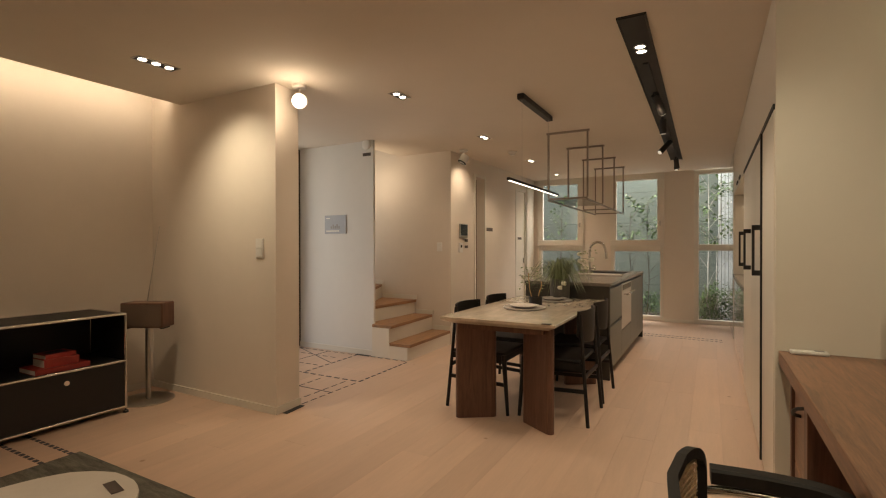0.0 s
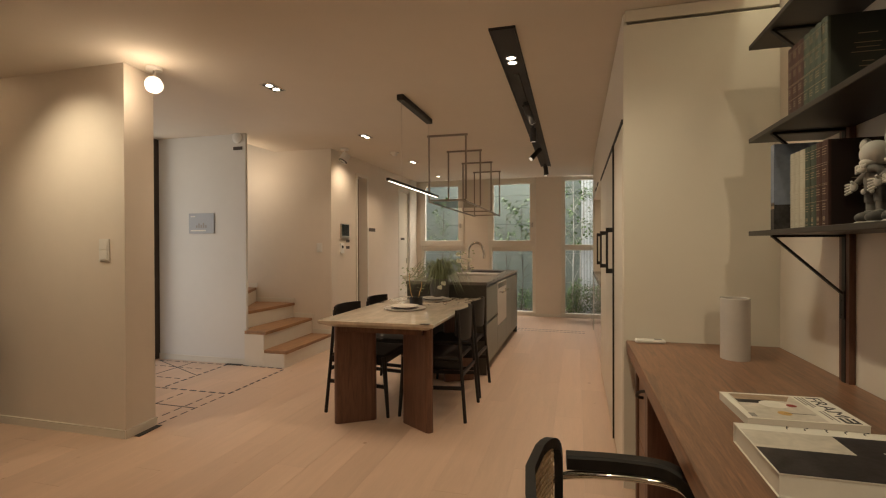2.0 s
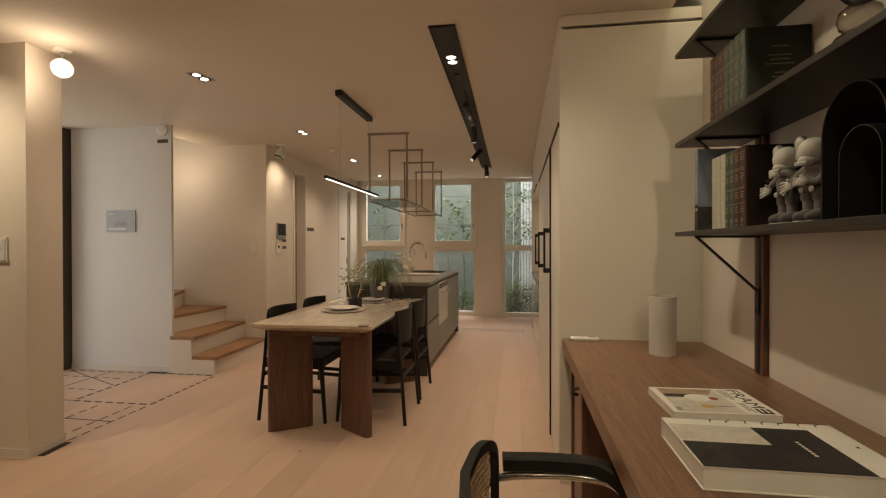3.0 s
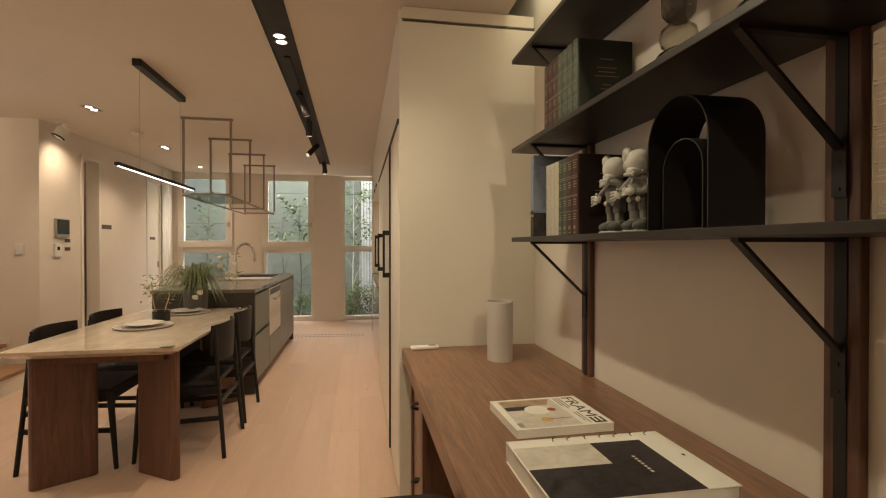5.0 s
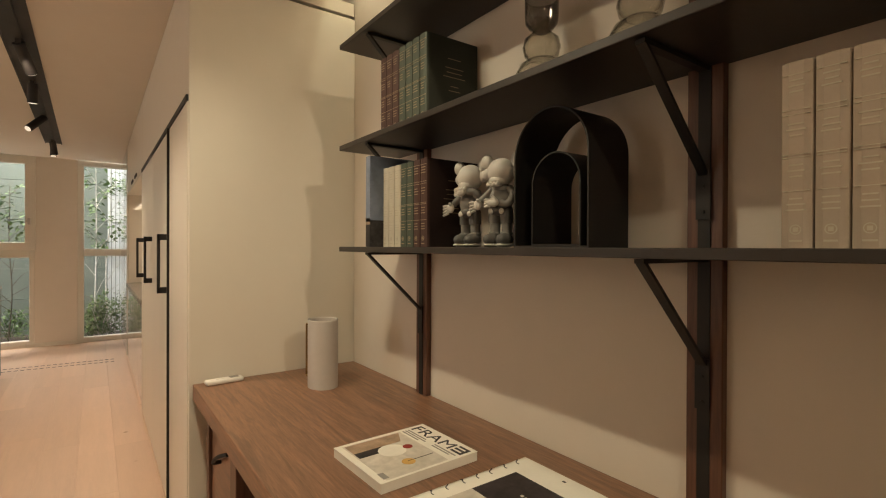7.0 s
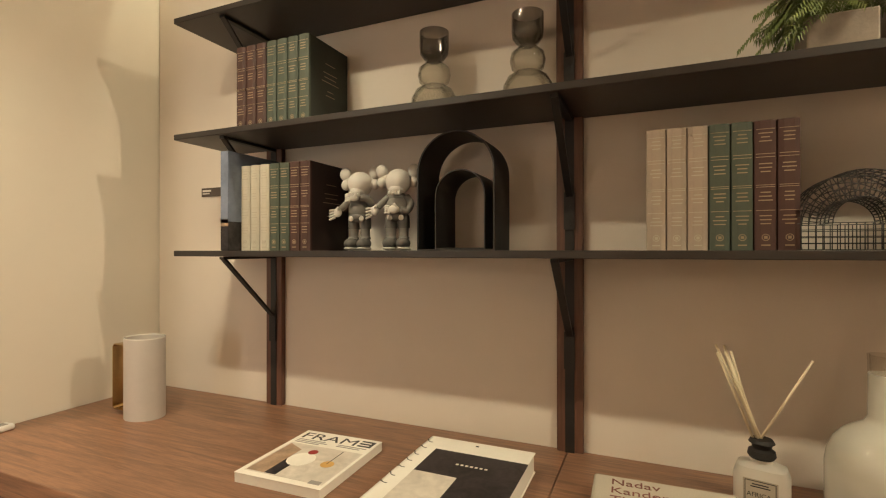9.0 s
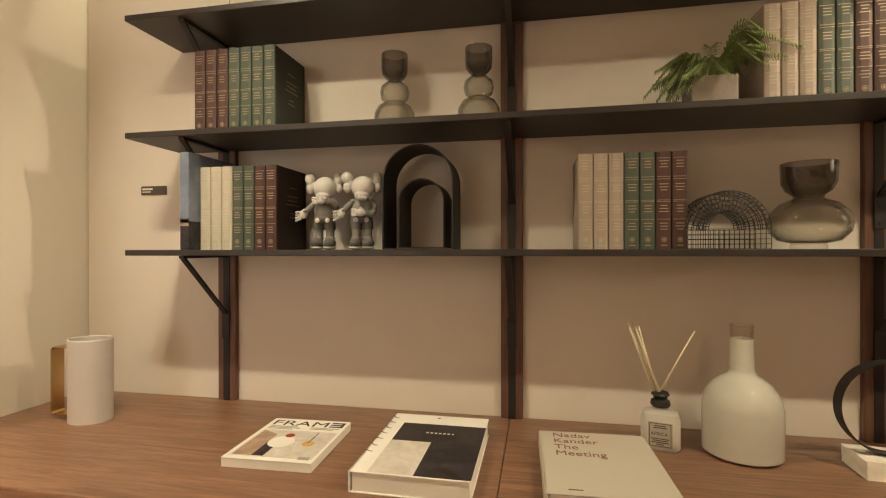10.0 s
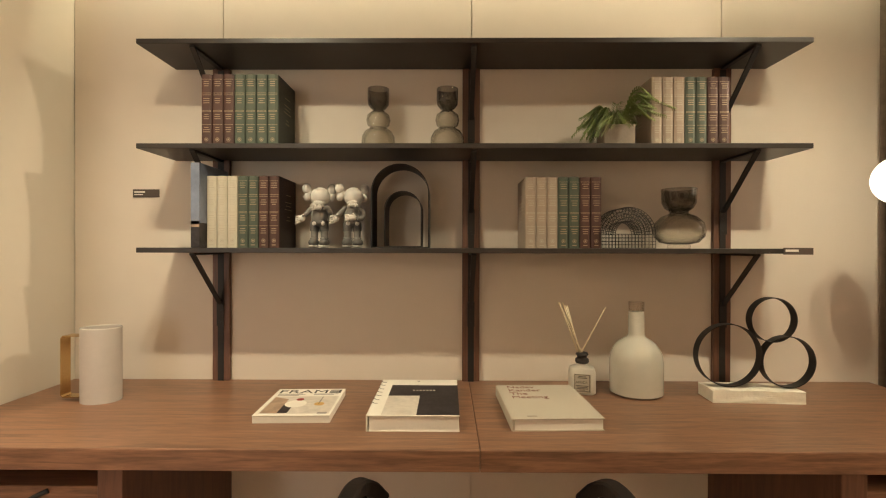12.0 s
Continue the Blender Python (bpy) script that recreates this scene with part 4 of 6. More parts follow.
part("body", lathe(bmesh.new(), [(0, 0.0), (0.06, 0.0), (0.06, 0.015), (0.05, 0.022), (0.03, 0.026), (0, 0.026)], 28), M_WHITE, si).matrix_basis = pose(0, 0, 0.03, 90, 0, 0)
part("caption_plate", slab(-0.055, 0.055, -0.006, 0.0, -0.10, -0.065), M_LABEL, si)


def switch(name, at, face, w=0.075, h=0.115):
    """A rocker switch; face: the turn of its front round z."""
    s = thing(name, "white two-gang rocker light switch on the wall", "switch", at, face, "wall switches")
    part("plate", slab(-w / 2, w / 2, -0.010, 0, -h / 2, h / 2, 0.003, 2), M_WHITE, s)
    for z0, z1 in ((-h / 2 + 0.012, -0.002), (0.002, h / 2 - 0.012)):
        part("rocker", slab(-w / 2 + 0.01, w / 2 - 0.01, -0.015, -0.010, z0, z1, 0.002, 1), M_WHITE, s)


switch("light_switch", (-2.90, 2.632, 1.235), 0, 0.085, 0.15)
switch("light_switch", (-2.96, 5.509, 1.24), 0)
ic = thing("intercom", "black-screened wall intercom panel", "intercom", (-2.799, 5.846, 1.455), 90)
part("housing", slab(-0.11, 0.11, -0.022, 0, -0.10, 0.09, 0.004, 2), M_STEEL, ic)
part("screen", slab(-0.098, 0.098, -0.024, -0.0225, -0.065, 0.08), M_SCREEN, ic, "dark glass screen")
th = thing("thermostat", "small white thermostat below the intercom", "thermostat", (-2.799, 5.77, 1.23), 90)
part("housing", slab(-0.05, 0.05, -0.018, 0, -0.065, 0.065, 0.004, 2), M_WHITE, th)
part("display", slab(-0.02, 0.02, -0.020, -0.0185, 0.0, 0.035), M_SCREEN, th)
for y, z in ((5.95, 1.325), (5.95, 1.24)):
    single("caption_plate", slab(-0.045, 0.045, -0.004, 0, -0.018, 0.018), M_LABEL, "small brown caption plate beside the controls", "sign", (-2.799, y, z), 90, "caption plates")
single("caption_plate", slab(-0.11, 0.11, -0.004, 0, -0.025, 0.025), M_LABEL, "brown caption plate beside the bathroom doorway", "sign", (-2.799, 6.735, 1.495), 90, "caption plates")
tw = thing("towel_rail", "chrome towel rail with a rose beige towel", "towel rail", (-3.22, 7.2, 1.40), -90)
part("rail", tube(bmesh.new(), [(0.0, -0.2, 0), (0.06, -0.2, 0), (0.06, 0.2, 0), (0.0, 0.2, 0)], 0.008, 10), M_CHROME, tw)
bm = slab(0.045, 0.052, -0.09, 0.07, -0.42, 0.012, 0.002, 1)
box(bm, 0.068, 0.075, -0.09, 0.07, -0.36, 0.012, 0.002, 1)
box(bm, 0.045, 0.075, -0.09, 0.07, 0.012, 0.018, 0.002, 1)
part("towel", bm, M_TOWEL, tw, "folded rose beige towel")


def wavy(x0, x1, y, z0, z1, amp, n, along="x", t=0.006):
    bm = bmesh.new()
    pr = None
    for i in range(n * 8 + 1):
        u = x0 + (x1 - x0) * i / (n * 8)
        w = y + amp * math.sin(i / 8 * 2 * math.pi) * (0.8 + 0.2 * math.sin(i * 0.7))
        P = ((u, w), (u, w + t)) if along == "x" else ((w, u), (w + t, u))
        q = [bm.verts.new((P[0][0], P[0][1], z0)), bm.verts.new((P[0][0], P[0][1], z1)), bm.verts.new((P[1][0], P[1][1], z1)), bm.verts.new((P[1][0], P[1][1], z0))]
        if pr:
            for k in range(4):
                bm.faces.new((pr[k], pr[(k + 1) % 4], q[(k + 1) % 4], q[k])).smooth = True
        pr = q
    return bm


single("curtain", wavy(8.335, 8.74, -2.784, 0.01, 2.455, 0.005, 5, "y"), M_SHEER, "cream curtain gathered beside the kitchen window", "curtain")
single("curtain", wavy(0.80, 1.03, -0.50, 0.01, 2.70, 0.022, 3), M_CURTAIN, "taupe floor-length curtain beside the desk", "curtain")

# printed outline marks on the floor
def marks(segs, w, dash=None):
    bm = bmesh.new()
    for x0, y0, x1, y1 in segs:
        a, b = Vector((x0, y0, 0.001)), Vector((x1, y1, 0.001))
        n = 1 if not dash else max(1, int((b - a).length / dash))
        for i in range(n):
            p, q = a.lerp(b, i / n), a.lerp(b, (i + (1 if not dash else 0.62)) / n)
            beam(bm, p, q, w, 0.002)
    return bm


tagged(new("floor_marking", mesh("floor_marking", marks(((-3.47, 4.472, -3.45, 3.615), (-3.45, 3.615, -2.75, 3.618), (-2.75, 3.618, -2.77, 4.474), (-3.28, 4.482, -2.77, 4.476)), 0.020, 0.09), M_TAPE)), "blue-black dashed outline printed on the planks", "floor marking", kind="stuff")
tagged(new("floor_marking", mesh("floor_marking", marks(((-4.35, 4.45, -3.50, 4.468), (-4.25, 4.262, -3.56, 4.25), (-4.1, 3.897, -3.495, 3.90), (-2.747, 2.90, -2.750, 3.60), (-2.86, 2.93, -2.868, 3.60), (-3.135, 2.95, -3.146, 3.57)), 0.010, 0.10), M_TAPE)), "thin dashed guide lines printed on the planks", "floor marking", kind="stuff")
tagged(new("floor_marking", mesh("floor_marking", marks(((-4.343, 4.452, -3.483, 4.046), (-3.893, 3.60, -3.898, 4.458), (-3.45, 3.26, -2.747, 3.241), (-4.0, 3.617, -3.47, 3.615)), 0.009), M_TAPE)), "thin solid guide lines printed on the planks", "floor marking", kind="stuff")
tagged(new("floor_marking", mesh("floor_marking", marks(((-0.80, 7.52, 0.24, 7.44), (-0.80, 7.38, 0.24, 7.30)), 0.018, 0.05), M_TAPE)), "faint dotted double line across the aisle", "floor marking", kind="stuff")
tagged(new("floor_marking", mesh("floor_marking", marks(((-3.95, 1.545, -3.26, 1.556), (-3.95, 1.400, -3.26, 1.407)), 0.024, 0.055), M_TAPE)), "black dashed double line beside the rug", "floor marking", kind="stuff")
single("floor_outlet", slab(-0.10, 0.10, -0.022, 0.022, 0.0, 0.004, 0.001, 1), M_BLACK, "slim dark floor plate at the wall end", "floor outlet", (-2.705, 2.775, 0.0005), 96)
single("floor_outlet", slab(-0.10, 0.10, -0.022, 0.022, 0.0, 0.004, 0.001, 1), M_BLACK, "slim dark floor plate at the entrance wall", "floor outlet", (-3.40, 4.49, 0.0005), 0)

# ---- living corner ----
sb = thing("sideboard", "black metal sideboard with chrome tube frame", "sideboard", (-4.03, 0.87, 0))
X0, X1, Y0, Y1 = -0.25, 0.25, -1.255, 1.255
for z in (0.045, 0.39, 0.742):
    for x in (X0, X1):
        part("tube_frame", tube(bmesh.new(), [(x, Y0, z), (x, Y1, z)], 0.010, 10), M_CHROME, sb)
    for y in (Y0, 0.0, Y1):
        part("tube_frame", tube(bmesh.new(), [(X0, y, z), (X1, y, z)], 0.010, 10), M_CHROME, sb)
for x in (X0, X1):
    for y in (Y0, 0.0, Y1):
        part("post", tube(bmesh.new(), [(x, y, 0.03), (x, y, 0.742)], 0.010, 10), M_CHROME, sb)
        part("foot", lathe(bmesh.new(), [(0, 0), (0.018, 0), (0.018, 0.012), (0.008, 0.02), (0.008, 0.036), (0, 0.036)], 14, (x, y, 0)), M_BLACK, sb)
part("top_panel", slab(X0 + 0.01, X1 - 0.01, Y0 + 0.01, Y1 - 0.01, 0.737, 0.747), M_BLACK, sb)
part("shelf_panel", slab(X0 + 0.01, X1 - 0.01, Y0 + 0.01, Y1 - 0.01, 0.386, 0.394), M_BLACK, sb)
part("bottom_panel", slab(X0 + 0.01, X1 - 0.01, Y0 + 0.01, Y1 - 0.01, 0.041, 0.049), M_BLACK, sb)
part("back_panel", slab(X0 - 0.002, X0 + 0.004, Y0 + 0.01, Y1 - 0.01, 0.05, 0.737), M_BLACK, sb)
for y in (Y0, -0.004, Y1 - 0.006):
    part("side_panel", slab(X0 + 0.01, X1 - 0.01, y, y + 0.006, 0.05, 0.737), M_BLACK, sb)
for y0, y1 in ((Y0 + 0.012, -0.012), (0.012, Y1 - 0.012)):
    fl = part("flap_door", slab(X1 - 0.006, X1 + 0.002, y0, y1, 0.057, 0.378, 0.001, 1), M_BLACK, sb)
    part("knob", tube(bmesh.new(), [(X1 + 0.002, (y0 + y1) / 2 + 0.24, 0.315), (X1 + 0.016, (y0 + y1) / 2 + 0.24, 0.315)], 0.017, 18), M_CHROME, fl, "round chrome lock knob")


def flat_book(name, label, at, turn, w, l, t, cover, group=""):
    """A book lying down: w along x, l along y."""
    b = thing(name, label, "book", at, turn, group)
    part("page_block", slab(-w / 2 + 0.003, w / 2 - 0.003, -l / 2 + 0.003, l / 2 - 0.003, 0.003, t - 0.003), M_PAPER, b)
    part("cover", slab(-w / 2, w / 2, -l / 2, l / 2, t - 0.003, t, 0.001, 1), cover, b)
    part("cover", slab(-w / 2, w / 2, -l / 2, l / 2, 0, 0.003, 0.001, 1), cover, b)
    part("spine", slab(-w / 2 - 0.002, -w / 2 + 0.002, -l / 2, l / 2, 0, t, 0.001, 1), cover, b)
    return b


flat_book("book", "large red book lying on the sideboard shelf", (-3.93, 1.74, 0.394), 182, 0.22, 0.33, 0.035, M_RED, "red books")
b = flat_book("book", "small thick red book on a larger one", (-3.92, 1.74, 0.429), 182, 0.16, 0.21, 0.055, M_RED, "red books")
b = flat_book("book", "red book with a black and white cover on top", (-3.93, 1.735, 0.484), 186, 0.15, 0.19, 0.03, M_RED, "red books")
part("cover_print", slab(-0.05, 0.05, -0.06, 0.06, 0.0305, 0.0315), M_PHOTO, b)

ra = thing("radio", "taupe cloth-fronted radio with antenna on a steel stand", "radio", (-3.94, 2.37, 0))
part("stand_base", lathe(bmesh.new(), [(0, 0), (0.20, 0), (0.20, 0.008), (0.19, 0.014), (0, 0.014)], 48), M_STEEL, ra, "round brushed steel base")
part("stand_pole", tube(bmesh.new(), [(0.02, 0, 0.01), (0.02, 0, 0.60)], 0.018, 20), M_STEEL, ra)
bx = part("cabinet", slab(-0.085, 0.085, -0.17, 0.17, 0.60, 0.80, 0.008, 2), M_WALNUTV, ra, "walnut radio case")
bx.matrix_basis = pose(0.02, 0.0, 0, 0, 0, -62)
gr = part("grille", slab(0.0855, 0.092, -0.16, 0.16, 0.612, 0.788, 0.004, 1), M_RADIO, ra, "taupe speaker cloth")
gr.matrix_basis = pose(0.02, 0.0, 0, 0, 0, -62)
dl = part("dial", lathe(bmesh.new(), [(0, 0), (0.055, 0), (0.055, 0.004), (0, 0.006)], 32), M_RADIO, ra)
dl.matrix_basis = pose(0.02, 0.0, 0, 0, 0, -62) @ pose(0.092, 0.0, 0.73, 0, 90, 0)
part("antenna", tube(bmesh.new(), [(-0.02, 0.02, 0.80), (0.02, 0.10, 1.42)], 0.004, 6, 0.0015), M_STEEL, ra)
for s in (-1, 1):
    f = part("foot", slab(-0.05, 0.05, s * 0.14 - 0.012, s * 0.14 + 0.012, 0.588, 0.60), M_BLACK, ra)
    f.matrix_basis = pose(0.02, 0.0, 0, 0, 0, -62)

single("rug", slab(-3.255, -1.1, -1.35, 1.588, 0.001, 0.012, 0.004, 2), M_RUG, "flat grey streaked woven rug on the planks", "rug", (0, 0, 0), 0)
ct = thing("coffee_table", "low coffee table with a pale oval top", "coffee table", (-1.92, 0.62, 0.012))
pts = [(0.33 * math.copysign(abs(math.cos(a)) ** 0.8, math.cos(a)), 0.53 * math.copysign(abs(math.sin(a)) ** 0.8, math.sin(a))) for a in (2 * math.pi * k / 48 for k in range(48))]
part("tabletop", prism(bmesh.new(), pts, 0.315, 0.34, 0.006), M_CERAMIC, ct, "pale rounded top")
for sx in (-1, 1):
    for sy in (-1, 1):
        part("leg", tube(bmesh.new(), [(sx * 0.20, sy * 0.34, 0), (sx * 0.17, sy * 0.30, 0.315)], 0.016, 12), M_EBONY, ct)
single("caption_plate", slab(-0.055, 0.055, -0.02, 0.02, 0, 0.003), M_LABEL, "dark caption plate lying on the coffee table", "sign", (-1.86, 1.075, 0.3525), -12, "caption plates")

# ---- desk ----
DZ = 0.768
dk = thing("desk", "long walnut wall desk with drawer pedestals", "desk", (0.358, 1.16, 0))
for a, b in ((0.0008, 1.627), (-1.63, -0.0008)):
    part("desktop", slab(0.0, 0.686, a, b, 0.708, DZ, 0.003, 2), M_WALNUT, dk, "thick walnut top")
for s in (1, -1):
    def yy(a, b):
        return (min(s * a, s * b), max(s * a, s * b))
    part("side_panel", slab(0.015, 0.684, *yy(0.975, 1.045), 0.0, 0.707, 0.002, 1), M_WALNUTV, dk)
    part("side_panel", slab(0.030, 0.684, *yy(1.468, 1.508), 0.0, 0.707, 0.002, 1), M_WALNUTV, dk)
    part("back_panel", slab(0.645, 0.682, *yy(1.045, 1.468), 0.02, 0.707), M_WALNUTV, dk)
    for z0, z1 in ((0.03, 0.33), (0.335, 0.645)):
        dr = part("drawer", slab(0.042, 0.60, *yy(1.049, 1.464), z0, z1, 0.002, 1), M_WALNUT, dk)
        part("strap_handle", tube(bmesh.new(), curve_pts([(0.040, s * 1.20, z1 - 0.012), (0.017, s * 1.24, z1 - 0.03), (0.012, s * 1.28, z1 - 0.06), (0.040, s * 1.31, z1 - 0.075)], 5), 0.007, 8), M_BLACK, dr, "black leather strap pull")

# ---- desk chair ----
dc = thing("desk_chair", "black cantilever armchair with woven cane back", "chair", (0.27, 1.15, 0))
def bend_x(y):
    return -0.200 - 0.050 * (1 - (y / 0.24) ** 2)


bm = bmesh.new()
ring = []
for k in range(40):
    a = 2 * math.pi * k / 40
    y = 0.238 * math.copysign(abs(math.cos(a)) ** 0.40, math.cos(a))
    z = 0.660 + 0.142 * math.copysign(abs(math.sin(a)) ** 0.40, math.sin(a))
    ring.append((bend_x(y), y, z))
prev = None
first = None
for p in ring + ring[:1]:
    x, y, z = p
    inw = Vector((0, -y * 0.10, -(z - 0.660) * 0.13))
    q = [bm.verts.new((x - 0.010, y, z)), bm.verts.new((x + 0.010, y, z)), bm.verts.new((x + 0.010, y + inw.y, z + inw.z)), bm.verts.new((x - 0.010, y + inw.y, z + inw.z))]
    if prev:
        for k in range(4):
            bm.faces.new((prev[k], prev[(k + 1) % 4], q[(k + 1) % 4], q[k]))
    prev = q
part("back_frame", bm, M_EBONY, dc, "rounded black back frame")
bm = bmesh.new()
for i in range(27):
    y = -0.205 + i * 0.0158
    zz = 0.124 * (1 - (abs(y) / 0.225) ** 7) ** 0.25
    tube(bm, [(bend_x(y), y, 0.660 - zz), (bend_x(y) - 0.002, y, 0.660), (bend_x(y), y, 0.660 + zz)], 0.0022, 4)
for i in range(17):
    z = 0.545 + i * 0.0144
    tube(bm, [(bend_x(yv) + 0.003, yv, z) for yv in (-0.2, -0.15, -0.1, -0.05, 0, 0.05, 0.1, 0.15, 0.2)], 0.0022, 4)
for i in range(-14, 25):
    for sgn in (1, -1):
        pts = []
        for k in range(13):
            z = 0.545 + k * 0.0188
            y = -0.205 + i * 0.0158 + k * 0.0188
            if -0.205 <= y <= 0.205:
                pts.append((bend_x(y) + 0.001, sgn * y, z))
        if len(pts) > 1:
            tube(bm, pts, 0.0016, 4)
part("cane_web", bm, M_CANE, dc, "woven cane webbing")
bm = slab(-0.21, 0.23, -0.235, 0.235, 0.435, 0.465, 0.012, 2)
part("seat", bm, M_EBONY, dc, "black framed seat")
part("seat_web", slab(-0.17, 0.19, -0.195, 0.195, 0.466, 0.469), M_CANE, dc, "woven cane seat")
for s in (1, -1):
    part("tube_frame", tube(bmesh.new(), curve_pts([(-0.23, s * 0.22, 0.60), (-0.225, s * 0.24, 0.50), (-0.20, s * 0.25, 0.44), (0.0, s * 0.25, 0.43), (0.20, s * 0.25, 0.42), (0.24, s * 0.25, 0.36), (0.24, s * 0.25, 0.08), (0.20, s * 0.25, 0.015), (0.0, s * 0.25, 0.013), (-0.22, s * 0.25, 0.013)], 5), 0.012, 12), M_CHROME, dc, "bent chrome tube")
    part("arm_tube", tube(bmesh.new(), curve_pts([(-0.235, s * 0.225, 0.655), (-0.20, s * 0.30, 0.648), (-0.10, s * 0.335, 0.648), (0.05, s * 0.335, 0.648), (0.12, s * 0.33, 0.62), (0.16, s * 0.30, 0.54), (0.15, s * 0.26, 0.44)], 6), 0.011, 12), M_CHROME, dc, "bent chrome arm tube")
    bm = bmesh.new()
    path = curve_pts([(-0.185, s * 0.335, 0.679), (-0.05, s * 0.345, 0.680), (0.06, s * 0.338, 0.677), (0.115, s * 0.312, 0.654), (0.15, s * 0.285, 0.607)], 6)
    pv = None
    for i, p in enumerate(path):
        d = (path[min(i + 1, len(path) - 1)] - path[max(i - 1, 0)]).normalized()
        sd = Vector((0, 0, 1)).cross(d).normalized() * 0.024
        up = d.cross(sd).normalized() * 0.019
        q = [bm.verts.new(p + a * sd + b * up) for a, b in ((-1, -0.8), (-0.8, -1), (0.8, -1), (1, -0.8), (1, 0.7), (0.7, 1), (-0.7, 1), (-1, 0.7))]
        if pv:
            for k in range(8):
                bm.faces.new((pv[k], pv[(k + 1) % 8], q[(k + 1) % 8], q[k]))
        else:
            bm.faces.new(q[::-1])
        pv = q
    bm.faces.new(pv)
    part("armrest", bm, M_EBONY, dc, "black wooden armrest")
part("floor_tube", tube(bmesh.new(), [(-0.22, -0.25, 0.013), (-0.22, 0.25, 0.013)], 0.012, 12), M_CHROME, dc)

# ---- wall shelves ----
ws = thing("wall_shelving", "dark bronze wall shelves on walnut uprights", "shelf", (1.045, 1.153, DZ))
SH = (1.292 - DZ, 1.666 - DZ, 2.041 - DZ)
UP = (1.019, 0.0, -1.015)
for z in SH:
    part("shelf_board", slab(-0.260, -0.002, -1.200, 1.213, z, z + 0.018, 0.0015, 1), M_SHELF, ws)
for y in UP:
    u = part("upright", slab(-0.020, 0.0, y - 0.035, y + 0.035, 0.0, 2.04 - DZ - 0.001, 0.002, 1), M_WALNUTV, ws, "walnut upright batten")
    part("slot_strip", slab(-0.0225, -0.0202, y - 0.012, y + 0.012, 0.0, 2.03 - DZ), M_BLACK, u, "black slotted steel strip")
    for z in SH:
        br = part("bracket", beam(bmesh.new(), (-0.022, y, z - 0.005), (-0.245, y, z - 0.005), 0.018, 0.008), M_BLACK, ws, "black steel bracket")
        part("strut", beam(bmesh.new(), (-0.240, y, z - 0.006), (-0.024, y, z - 0.212), 0.007, 0.018, (0, 1, 0)), M_BLACK, br)
        part("flange", slab(-0.0275, -0.0226, y - 0.014, y + 0.014, z - 0.30, z - 0.20), M_BLACK, br)
        bt = bmesh.new()
        for zz in (z - 0.285, z - 0.235):
            tube(bt, [(-0.0275, y, zz), (-0.030, y, zz)], 0.004, 8)
        part("bolts", bt, M_BLACK, br)

